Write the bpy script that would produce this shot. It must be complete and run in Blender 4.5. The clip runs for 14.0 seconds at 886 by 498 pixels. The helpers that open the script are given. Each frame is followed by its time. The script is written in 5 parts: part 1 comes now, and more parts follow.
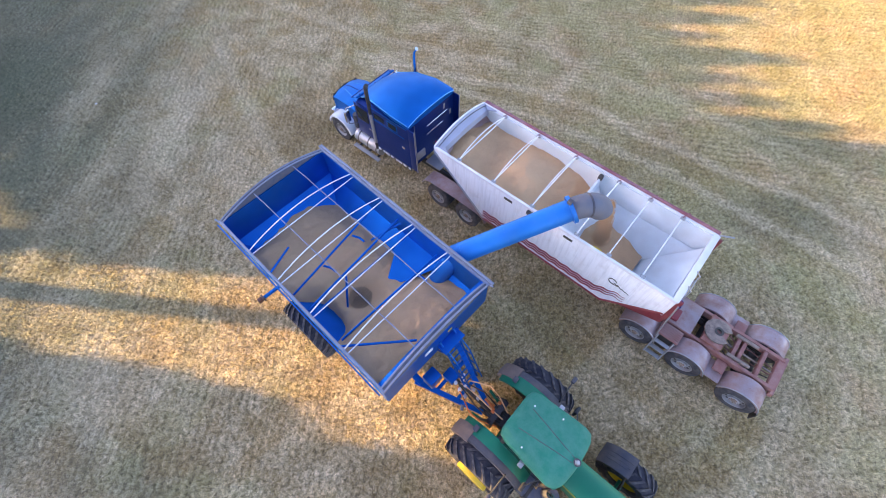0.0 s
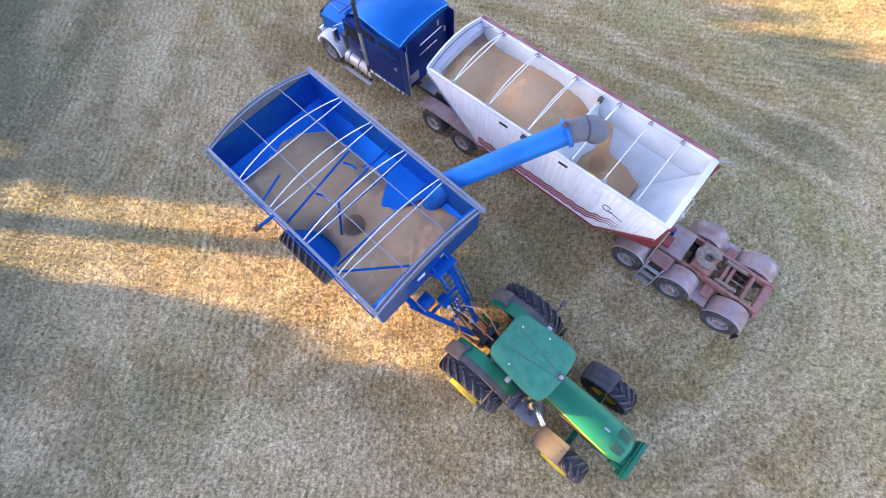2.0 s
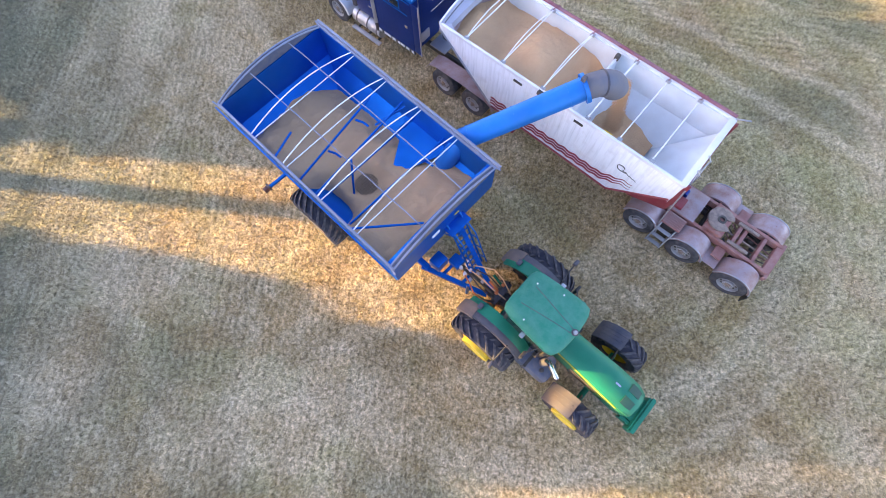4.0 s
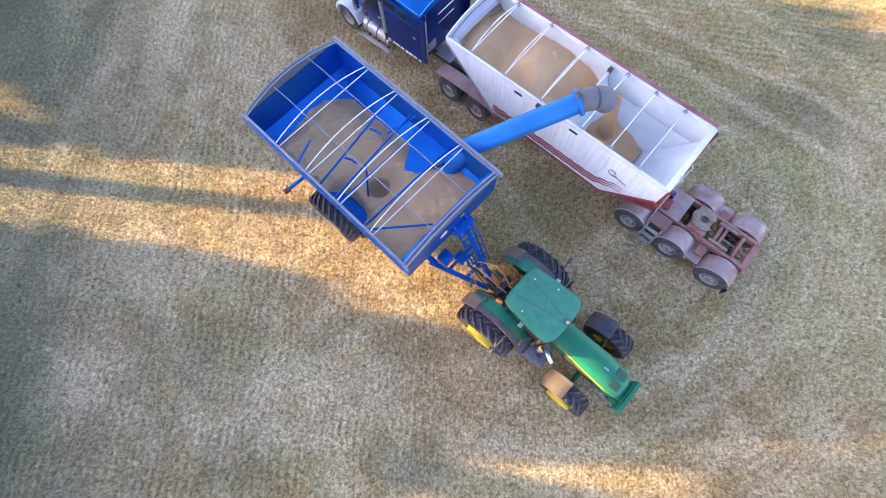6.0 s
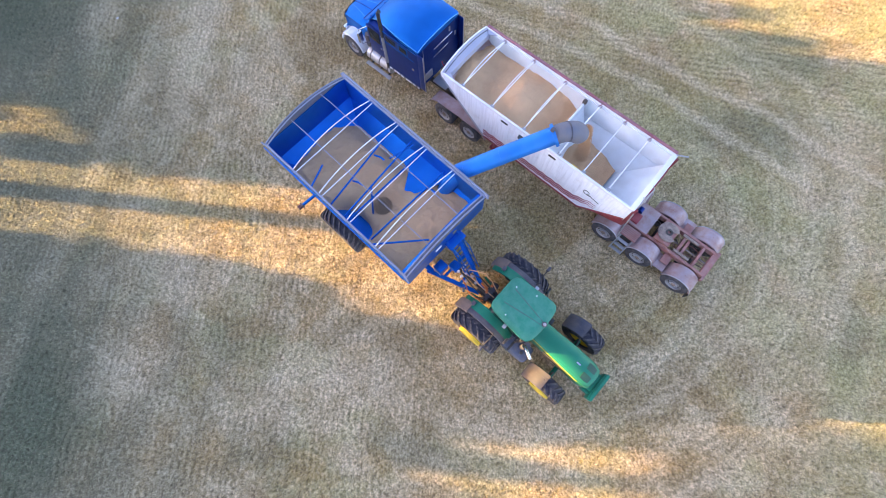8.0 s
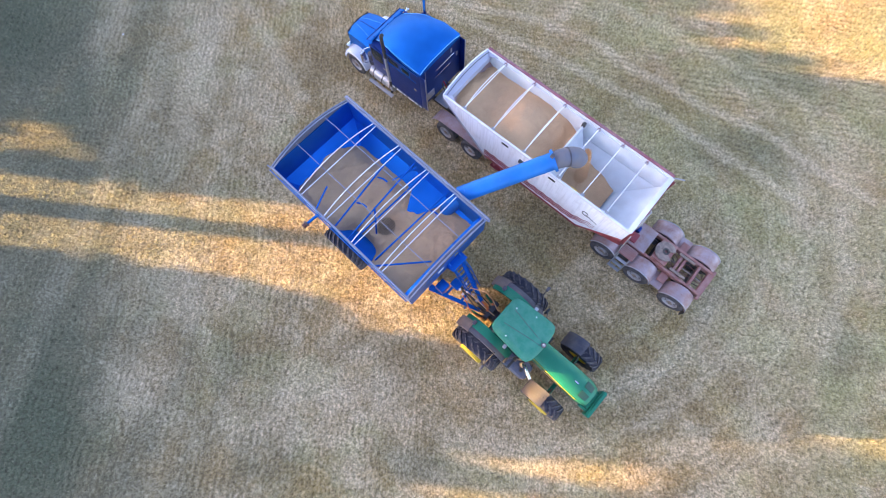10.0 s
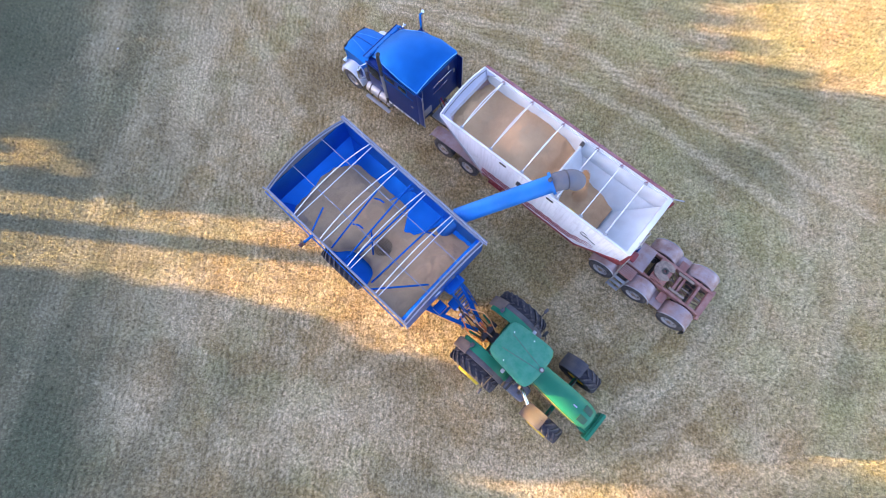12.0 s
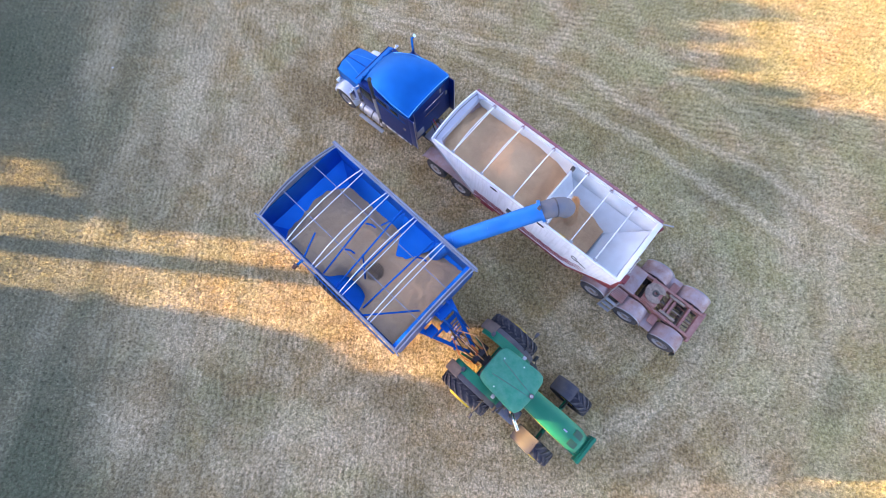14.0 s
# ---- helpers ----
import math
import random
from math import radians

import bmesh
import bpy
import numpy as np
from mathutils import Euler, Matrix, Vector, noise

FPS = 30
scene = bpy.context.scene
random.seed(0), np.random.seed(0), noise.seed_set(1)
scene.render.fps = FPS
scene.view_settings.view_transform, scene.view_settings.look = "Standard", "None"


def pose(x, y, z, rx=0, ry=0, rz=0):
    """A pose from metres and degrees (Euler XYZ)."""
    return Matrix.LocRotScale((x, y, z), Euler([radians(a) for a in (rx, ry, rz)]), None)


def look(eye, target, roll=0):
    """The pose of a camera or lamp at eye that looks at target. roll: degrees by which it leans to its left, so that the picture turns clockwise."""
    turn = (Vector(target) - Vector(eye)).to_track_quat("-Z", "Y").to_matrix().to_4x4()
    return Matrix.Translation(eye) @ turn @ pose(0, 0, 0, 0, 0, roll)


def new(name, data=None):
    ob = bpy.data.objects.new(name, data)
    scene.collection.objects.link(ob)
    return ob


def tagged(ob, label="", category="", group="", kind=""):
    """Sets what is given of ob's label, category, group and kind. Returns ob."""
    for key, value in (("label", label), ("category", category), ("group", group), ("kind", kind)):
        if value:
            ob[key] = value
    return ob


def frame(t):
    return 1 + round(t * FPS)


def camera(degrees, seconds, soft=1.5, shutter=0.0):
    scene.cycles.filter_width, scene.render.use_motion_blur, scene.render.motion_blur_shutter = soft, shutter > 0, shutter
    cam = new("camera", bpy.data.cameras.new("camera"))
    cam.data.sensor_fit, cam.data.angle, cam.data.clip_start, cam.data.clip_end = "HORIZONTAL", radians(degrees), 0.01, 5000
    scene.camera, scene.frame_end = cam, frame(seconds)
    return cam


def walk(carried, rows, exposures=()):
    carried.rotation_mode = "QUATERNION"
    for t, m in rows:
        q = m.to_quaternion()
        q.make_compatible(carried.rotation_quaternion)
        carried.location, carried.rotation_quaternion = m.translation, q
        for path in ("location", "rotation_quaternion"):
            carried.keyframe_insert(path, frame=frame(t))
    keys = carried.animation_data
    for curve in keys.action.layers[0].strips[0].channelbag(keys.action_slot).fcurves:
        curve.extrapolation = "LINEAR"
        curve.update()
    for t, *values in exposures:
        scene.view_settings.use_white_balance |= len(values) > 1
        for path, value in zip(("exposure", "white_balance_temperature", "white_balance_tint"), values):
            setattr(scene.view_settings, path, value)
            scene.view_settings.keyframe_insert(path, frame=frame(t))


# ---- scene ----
EXPOSURE, KELVIN, TINT = 2.95, 6380, 34
cam = camera(92.4, 14.0, 0.6)
PATH = [
    (0, (-0.009, 0.034, 13.454), (-0.129, 1.007, 11.711), -2.0),
    (0.5, (0.092, 0.075, 13.488), (-0.028, 0.978, 11.708), -2.6),
    (1, (0.205, -0.065, 13.452), (0.086, 0.747, 11.628), -3.3),
    (1.5, (0.313, -0.071, 13.415), (0.197, 0.675, 11.563), -3.8),
    (2, (0.277, -0.137, 13.355), (0.167, 0.56, 11.483), -4.0),
    (2.5, (0.217, -0.329, 13.195), (0.111, 0.333, 11.31), -4.1),
    (3, (0.128, -0.456, 13.12), (0.026, 0.182, 11.227), -4.0),
    (5.5, (-0.249, -0.792, 13.867), (-0.342, -0.233, 11.949), -4.1),
    (6, (-0.225, -0.77, 14.385), (-0.319, -0.219, 12.465), -4.4),
    (6.5, (-0.23, -0.736, 15.039), (-0.322, -0.194, 13.117), -4.3),
    (7, (-0.152, -0.766, 15.665), (-0.247, -0.231, 13.74), -4.8),
    (7.5, (-0.063, -0.756, 16.084), (-0.16, -0.225, 14.159), -5.0),
    (8, (0.014, -0.724, 16.365), (-0.083, -0.2, 14.438), -5.3),
    (10.5, (-0.126, 0.183, 16.938), (-0.22, 0.692, 15.006), -5.2),
    (11, (-0.105, 0.386, 16.891), (-0.198, 0.894, 14.959), -5.2),
    (11.5, (-0.096, 0.599, 16.926), (-0.188, 1.105, 14.993), -5.2),
    (12, (-0.105, 0.77, 16.994), (-0.197, 1.275, 15.061), -5.2),
    (12.5, (0.012, 1.056, 17.146), (-0.081, 1.56, 15.213), -5.4),
    (13, (0.053, 1.237, 17.221), (-0.042, 1.738, 15.287), -5.6),
    (13.5, (0.133, 1.429, 17.307), (0.037, 1.928, 15.372), -5.8),
    (14, (0.148, 1.668, 17.321), (0.054, 2.165, 15.386), -5.7),
]
walk(cam, [(t, look(eye, target, roll)) for t, eye, target, roll in PATH], [(0.0, EXPOSURE - 0.17, KELVIN, TINT), (1.0, EXPOSURE - 0.1, KELVIN, TINT), (2.5, EXPOSURE, KELVIN, TINT), (14.0, EXPOSURE, KELVIN, TINT)])

# ---- sky and sun: a low evening sun behind a shelter belt ----
SUN_EL, SUN_AZ = 9.0, 178.3   # degrees above the horizon; compass of the sun's place, counted from +x towards +y
sun_dir = Vector((math.cos(radians(SUN_EL)) * math.cos(radians(SUN_AZ)), math.cos(radians(SUN_EL)) * math.sin(radians(SUN_AZ)), math.sin(radians(SUN_EL))))
world = bpy.data.worlds.new("evening_sky")
scene.world = world
world.use_nodes = True
wn = world.node_tree.nodes
sky = wn.new("ShaderNodeTexSky")
sky.sky_type, sky.sun_disc = "NISHITA", False
sky.sun_elevation, sky.sun_rotation = radians(SUN_EL), radians(90 - SUN_AZ)
sky.air_density, sky.dust_density, sky.ozone_density = 1.0, 1.0, 1.5
wn["Background"].inputs["Strength"].default_value = 0.115
world.node_tree.links.new(sky.outputs[0], wn["Background"].inputs["Color"])
sun = new("sun", bpy.data.lights.new("sun", "SUN"))
sun.data.energy, sun.data.angle, sun.data.color = 4.3, radians(0.5), (1.0, 0.74, 0.22)
sun.matrix_world = look(sun_dir * 100, (0, 0, 0))


# ---- materials ----
class Nodes:
    """A small wrapper for building node materials."""

    def __init__(self, name):
        self.mat = bpy.data.materials.new(name)
        self.mat.use_nodes = True
        self.t = self.mat.node_tree
        self.bsdf = self.t.nodes["Principled BSDF"]

    def node(self, kind, **inputs):
        n = self.t.nodes.new(kind)
        for key, value in inputs.items():
            self.set(n.inputs[key.replace("_", " ")], value)
        return n

    def set(self, socket, value):
        if isinstance(value, bpy.types.NodeSocket):
            self.t.links.new(value, socket)
        else:
            socket.default_value = value

    def noise(self, scale, detail=4.0, vec=None, rough=0.55):
        n = self.node("ShaderNodeTexNoise", Scale=scale, Detail=detail, Roughness=rough)
        if vec is not None:
            self.set(n.inputs["Vector"], vec)
        return n.outputs["Fac"]

    def ramp(self, fac, lo, hi):
        n = self.node("ShaderNodeMapRange", Value=fac)
        n.inputs["From Min"].default_value, n.inputs["From Max"].default_value = lo, hi
        return n.outputs[0]

    def math(self, op, a, b=0.0):
        n = self.t.nodes.new("ShaderNodeMath")
        n.operation = op
        self.set(n.inputs[0], a)
        self.set(n.inputs[1], b)
        return n.outputs[0]

    def mix(self, fac, a, b):
        n = self.t.nodes.new("ShaderNodeMix")
        n.data_type = "RGBA"
        self.set(n.inputs[0], fac)
        self.set(n.inputs[6], a if isinstance(a, bpy.types.NodeSocket) else (*a, 1))
        self.set(n.inputs[7], b if isinstance(b, bpy.types.NodeSocket) else (*b, 1))
        return n.outputs[2]

    def place(self):
        return self.node("ShaderNodeNewGeometry").outputs["Position"]

    def local(self):
        return self.node("ShaderNodeTexCoord").outputs["Object"]

    def bump(self, height, strength, distance):
        n = self.node("ShaderNodeBump", Height=height, Strength=strength, Distance=distance)
        self.set(self.bsdf.inputs["Normal"], n.outputs[0])

    def out(self, **inputs):
        for key, value in inputs.items():
            if key == "Base_Color" and isinstance(value, tuple):
                value = (*value, 1)
            self.set(self.bsdf.inputs[key.replace("_", " ")], value)
        return self.mat


DUST = (0.34, 0.26, 0.19)


def paint(name, colour, rough=0.35, dust=0.25, metal=0.0, coat=0.0, dust_colour=DUST, scale=2.2, spec=0.5):
    """Painted or plain metal with dust in patches, fine scratches and a slightly uneven sheen."""
    n = Nodes(name)
    v = n.local()
    big, fine = n.noise(scale, 5, v), n.noise(38, 3, v)
    mask = n.math("MULTIPLY", n.ramp(n.math("ADD", n.math("MULTIPLY", big, 0.75), n.math("MULTIPLY", fine, 0.25)), 0.38, 0.72), dust)
    varied = n.mix(n.ramp(n.noise(0.9, 2, v), 0.3, 0.7), tuple(c * 0.86 for c in colour), tuple(min(1, c * 1.1) for c in colour))
    n.bump(n.noise(60, 2, v), 0.12, 0.01)
    return n.out(Base_Color=n.mix(mask, varied, dust_colour), Roughness=n.math("ADD", n.math("MULTIPLY", mask, 0.6), rough),
                 Metallic=metal, Coat_Weight=coat, Coat_Roughness=0.08, Specular_IOR_Level=spec)


def panel_paint():
    """White sheet: panel tones and upright streaks hold corrugation shading, with some dirt."""
    n = Nodes("white_panel_sheet")
    v = n.local()
    tone = n.node("ShaderNodeObjectInfo").outputs["Random"]
    c = n.mix(tone, (0.78, 0.79, 0.84), (0.88, 0.89, 0.93))
    xyz = n.node("ShaderNodeSeparateXYZ", Vector=v)
    tall = n.node("ShaderNodeCombineXYZ", X=n.math("MULTIPLY", xyz.outputs[0], 9.0), Y=xyz.outputs[1], Z=n.math("MULTIPLY", xyz.outputs[2], 0.8)).outputs[0]
    # grey upright streaks: painted shading of the ribs, and some dirt
    c = n.mix(n.math("MULTIPLY", n.ramp(n.noise(1.4, 4, tall), 0.45, 0.72), 0.4), c, (0.52, 0.51, 0.54))
    c = n.mix(n.math("MULTIPLY", n.ramp(n.noise(3.0, 5, v), 0.55, 0.75), 0.25), c, (0.45, 0.4, 0.37))
    return n.out(Base_Color=c, Roughness=0.4)


def rubber(name, colour, dust=0.5):
    n = Nodes(name)
    v = n.local()
    mask = n.math("MULTIPLY", n.ramp(n.noise(6, 6, v), 0.35, 0.75), dust)
    n.bump(n.noise(45, 3, v), 0.4, 0.01)
    return n.out(Base_Color=n.mix(mask, colour, (0.2, 0.17, 0.15)), Roughness=0.8)


CART_BLUE = paint("cart_blue_enamel", (0.0003, 0.125, 0.50), 0.4, 0.04, metal=0.75, spec=0.05)
CART_INSIDE = paint("cart_inside_enamel", (0.0003, 0.165, 0.60), 0.46, 0.025, metal=0.75, spec=0.05)
TUBE_BLUE = paint("auger_blue_enamel", (0.004, 0.185, 0.60), 0.42, 0.06, metal=0.25, spec=0.25)
# one truck blue in two tones: bright roof and bonnet, navy for shaded sides
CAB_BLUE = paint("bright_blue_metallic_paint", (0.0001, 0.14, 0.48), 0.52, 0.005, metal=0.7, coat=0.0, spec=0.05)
# pale blue that stands in for highlights on roof edges and bonnet creases
HIGHLIGHT_BLUE = paint("painted_highlight_pale_blue", (0.06, 0.36, 0.78), 0.25, 0.02, metal=0.3)
CAB_NAVY = paint("shade_toned_navy_paint", (0.001, 0.028, 0.19), 0.32, 0.02, metal=0.4, coat=0.1, spec=0.3)
GREEN = paint("tractor_green_enamel", (0.003, 0.195, 0.11), 0.36, 0.06, metal=0.2, spec=0.3)
GREEN_ROOF = paint("faded_green_roof", (0.008, 0.195, 0.125), 0.5, 0.32, dust_colour=(0.16, 0.33, 0.27), spec=0.3, scale=5)
YELLOW = paint("tractor_yellow_enamel", (0.75, 0.52, 0.02), 0.4, 0.2)
WHITE = paint("trailer_white_paint", (0.78, 0.78, 0.82), 0.35, 0.16, dust_colour=(0.5, 0.45, 0.42))
PANEL = panel_paint()
WHITE_IN = paint("trailer_inside_sheet", (0.74, 0.775, 0.80), 0.4, 0.35, dust_colour=(0.56, 0.52, 0.48))
GALV = paint("galvanised_steel", (0.42, 0.43, 0.45), 0.42, 0.35, metal=0.55)
BOW = paint("pale_bow_tube", (0.8, 0.8, 0.86), 0.4, 0.05, metal=0.1)
CHROME = paint("bright_chrome", (0.8, 0.8, 0.82), 0.12, 0.08, metal=1.0)
ALLOY = paint("dull_alloy", (0.5, 0.5, 0.53), 0.38, 0.35, metal=0.7)
CREAM = paint("pale_hose_rubber", (0.8, 0.5, 0.26), 0.5, 0.15)
CAPGREY = paint("grey_cap_paint", (0.36, 0.37, 0.45), 0.4, 0.4, dust_colour=(0.42, 0.39, 0.4), scale=5)
STRIPE = paint("maroon_stripe_paint", (0.30, 0.012, 0.04), 0.5, 0.06)
HOODSCREEN = paint("dark_green_screen", (0.004, 0.07, 0.045), 0.6, 0.1)
MAROON = paint("maroon_tarp_vinyl", (0.26, 0.07, 0.09), 0.6, 0.75, dust_colour=(0.38, 0.26, 0.28))
RED = paint("red_frame_paint", (0.26, 0.02, 0.035), 0.5, 0.25)
BOGIE = paint("dusty_red_frame_steel", (0.28, 0.10, 0.08), 0.55, 0.8, dust_colour=(0.40, 0.25, 0.22), scale=4)
FENDER = paint("dusty_fender_steel", (0.40, 0.31, 0.32), 0.34, 1.0, metal=0.22, dust_colour=(0.33, 0.175, 0.14), scale=3.0)
DUSTY = paint("dusty_grey_plastic", (0.09, 0.08, 0.085), 0.65, 0.85, dust_colour=(0.155, 0.115, 0.095))
TANNED = paint("tan_dusted_plastic", (0.17, 0.125, 0.105), 0.7, 0.9, dust_colour=(0.30, 0.215, 0.165), scale=4)
FADED = paint("dark_grey_plastic", (0.055, 0.055, 0.075), 0.55, 0.4)
BLACK = paint("black_steel", (0.02, 0.02, 0.022), 0.5, 0.3)
CAPMESH = paint("slate_end_cap_sheet", (0.075, 0.09, 0.135), 0.7, 0.3, scale=6)
RAIL = paint("worn_blue_grey_rail", (0.23, 0.27, 0.38), 0.42, 0.35, metal=0.3, scale=5)
SPOUT = paint("grey_spout_rubber", (0.12, 0.13, 0.17), 0.6, 0.35)
ORANGE = paint("orange_hose_rubber", (0.7, 0.2, 0.05), 0.5, 0.2)
REDLENS = paint("red_lamp_lens", (0.5, 0.03, 0.02), 0.2, 0.1)
AMBER = paint("amber_lamp_lens", (0.11, 0.045, 0.04), 0.3, 0.2)
GREASE = paint("greasy_plate_steel", (0.17, 0.12, 0.095), 0.5, 0.9, metal=0.1, scale=9, dust_colour=(0.46, 0.34, 0.28))
TYRE = rubber("dusty_tyre_rubber", (0.035, 0.035, 0.045), 0.5)
FARM_TYRE = rubber("farm_tyre_rubber", (0.018, 0.018, 0.034), 0.28)
TREAD = rubber("scuffed_tread_rubber", (0.04, 0.038, 0.05), 0.75)


def glass_material():
    n = Nodes("dark_cab_glass")
    return n.out(Base_Color=(0.02, 0.025, 0.03), Roughness=0.1, Specular_IOR_Level=0.1)


GLASS = glass_material()


def grain_material():
    n = Nodes("grain_heap")
    v = n.place()
    big, fine = n.noise(1.3, 4, v), n.noise(70, 4, v, 0.7)
    c = n.mix(n.ramp(big, 0.3, 0.7), (0.46, 0.255, 0.125), (0.62, 0.36, 0.185))
    c = n.mix(n.ramp(fine, 0.35, 0.7), c, (0.74, 0.465, 0.26))
    n.bump(n.math("ADD", fine, n.math("MULTIPLY", n.noise(9, 3, v), 1.5)), 0.5, 0.03)
    return n.out(Base_Color=c, Roughness=0.85)


GRAIN = grain_material()

# pale wheel tracks across the stubble: the points they pass, half-width in metres, and how pale
TRACKS = [([(-6.0, 18.2), (-2.7, 17.2), (2.8, 16.0), (5.1, 15.1), (7.0, 13.7), (9.5, 12.3), (12.1, 11.1), (16.5, 8.0)], 0.3, 0.85),
          ([(-6.0, 17.6), (-0.7, 15.8), (4.8, 13.4), (8.5, 11.2), (13.6, 7.8)], 0.3, 0.8), ([(0.5, 20.6), (17.0, 11.0)], 0.3, 0.4),
          ([(-16.0, 24.0), (-6.0, 19.6), (1.3, 17.9)], 0.35, 0.6), ([(-13.5, 18.6), (-10.3, 14.1), (-8.1, 11.1)], 0.4, 0.55),
          ([(-17.5, -6.0), (-14.0, 22.0)], 0.6, 0.25), ([(-14.0, -1.2), (-12.6, -1.9)], 0.16, 0.5),
          ([(9.0, -4.0), (15.0, 4.0), (16.0, 11.0)], 0.5, 0.3), ([(8.0, 0.5), (11.5, 5.5)], 0.5, 0.3)]
# patches of one growth: middle, half-widths in metres and strength
GREEN_PATCHES = [(-15.5, -4.2, 2.6, 3.4, 1), (-16.2, -0.7, 1.6, 1.4, 0.6), (-13.5, -3.3, 1.0, 2.5, 0.6), (-23.0, 14.0, 3.6, 4.0, 0.9), (-18.9, 10.4, 1.6, 4.2, 0.4), (11.9, 10.0, 2.6, 1.4, 0.7), (13.7, 14.1, 2.7, 1.5, 0.5),
                 (14.5, 1.8, 1.2, 1.3, 0.5), (-8.9, -0.6, 1.4, 1.0, 0.3), (-1.2, -3.7, 1.6, 0.9, 0.5), (-6.4, -4.2, 1.3, 0.9, 0.4), (2.7, 5.6, 1.3, 1.3, 0.3), (-16.3, 13.7, 1.3, 4.2, 0.3)]
PALE_PATCHES = [(-13.3, 12.9, 1.2, 5.2, 0.8), (-9.9, 10.8, 1.6, 2.1, 0.5), (-12.4, -1.8, 1.7, 1.6, 0.7), (-11.2, 1.6, 2.7, 1.3, 0.7), (-4.3, -1.4, 3.0, 1.2, 0.7), (14.8, 7.7, 2.1, 3.4, 0.7), (10.3, 1.4, 1.9, 1.3, 0.5),
                (7.3, -0.1, 1.4, 0.8, 0.6), (3.8, 16.8, 2.2, 0.8, 0.4), (-6.7, -2.7, 1.7, 1.0, 0.5), (2.2, -2.8, 2.4, 1.0, 0.7), (-18.2, 14.2, 1.1, 3.1, 0.5), (12.8, 3.3, 2.1, 1.6, 0.5)]
BROWN_PATCHES = [(-7.4, 13.2, 1.7, 1.6, 1), (1.1, 4.1, 1.8, 1.4, 0.6), (5.8, 1.0, 2.6, 0.6, 0.8), (3.1, 5.9, 1.6, 1.8, 0.6), (8.6, -0.9, 1.1, 0.7, 0.9), (10.6, 0.4, 0.9, 0.7, 0.8), (-11.5, -0.7, 0.7, 1.3, 0.7),
                 (-2.3, 0.2, 3.2, 0.6, 0.5), (0.7, 15.6, 1.6, 0.9, 0.7), (6.8, -1.5, 1.3, 0.5, 0.7), (7.7, 12.4, 2.9, 1.5, 0.5), (-8.7, 0.5, 1.4, 0.6, 0.5), (8.0, 2.0, 1.9, 0.6, 0.5), (-20.4, 8.2, 1.6, 1.2, 0.5)]


def field_colour(n, v):
    """Stubble colour by place: patches of growth, wheel tracks, drilled rows, and clumps of straw with dark gaps."""
    xyz = n.node("ShaderNodeSeparateXYZ", Vector=v)
    x, y = xyz.outputs[0], xyz.outputs[1]
    flat = n.node("ShaderNodeCombineXYZ", X=x, Y=y).outputs[0]

    def patch(scale, detail, seed, sx=1.0, sy=1.0):
        at = n.node("ShaderNodeCombineXYZ", X=n.math("MULTIPLY", x, sx), Y=n.math("MULTIPLY", y, sy), Z=seed).outputs[0]
        return n.noise(scale, detail, at, 0.6)

    def vector(op, a, b):
        node = n.t.nodes.new("ShaderNodeVectorMath")
        node.operation = op
        n.set(node.inputs[0], a)
        if b is not None:
            n.set(node.inputs[1], b)
        return node.outputs["Value"] if op in ("LENGTH", "DOT_PRODUCT") else node.outputs[0]

    # places pushed about a little, so that patches have ragged edges
    push = n.node("ShaderNodeTexNoise", Scale=0.55, Detail=4.0, Roughness=0.62, Vector=flat).outputs["Color"]
    ragged = vector("ADD", flat, vector("MULTIPLY", vector("SUBTRACT", push, (0.5, 0.5, 0.5)), (3.4, 3.4, 0.0)))

    def patches(rows):
        most = None
        for cx, cy, rx, ry, much in rows:
            d = vector("LENGTH", vector("MULTIPLY", vector("SUBTRACT", ragged, (cx, cy, 0.0)), (1 / rx, 1 / ry, 0.0)), None)
            m = n.node("ShaderNodeMapRange", Value=d)
            for key, value in (("From Min", 0.35), ("From Max", 1.35), ("To Min", much), ("To Max", 0.0)):
                m.inputs[key].default_value = value
            most = m.outputs[0] if most is None else n.math("MAXIMUM", most, m.outputs[0])
        return most

    mid = n.noise(0.75, 4, flat)
    c = n.mix(n.ramp(mid, 0.36, 0.63), (0.52, 0.375, 0.195), (0.74, 0.58, 0.355))
    c = n.mix(n.math("MULTIPLY", n.ramp(patch(0.3, 4, 3.0), 0.5, 0.6), 0.4), c, (0.50, 0.45, 0.19))
    c = n.mix(n.math("MULTIPLY", n.ramp(patch(0.55, 4, 9.0), 0.51, 0.6), 0.5), c, (0.56, 0.36, 0.15))
    c = n.mix(n.math("MULTIPLY", n.ramp(patch(1.3, 3, 47.0), 0.52, 0.64), 0.45), c, (0.42, 0.29, 0.13))
    # the north-east is a little greener
    c = n.mix(n.math("MULTIPLY", n.math("MULTIPLY", n.ramp(n.math("ADD", x, n.math("MULTIPLY", y, 0.5)), 8.0, 14.0), n.ramp(patch(0.4, 3, 0.0), 0.36, 0.55)), 0.55), c, (0.47, 0.435, 0.195))
    # the west edge has more green regrowth, in streaks along the rows
    west_x = n.math("ADD", x, n.math("MULTIPLY", n.math("SUBTRACT", patch(0.8, 3, 31.0, 1.0, 0.22), 0.5), 10.0))
    west_x = n.math("ADD", west_x, n.math("MULTIPLY", n.math("SUBTRACT", y, 6.0), 0.3))
    c = n.mix(n.math("MULTIPLY", n.ramp(west_x, -8.0, -18.0), 0.8), c, (0.165, 0.17, 0.105))
    c = n.mix(n.math("MULTIPLY", patches(GREEN_PATCHES), 0.85), c, (0.12, 0.14, 0.075))
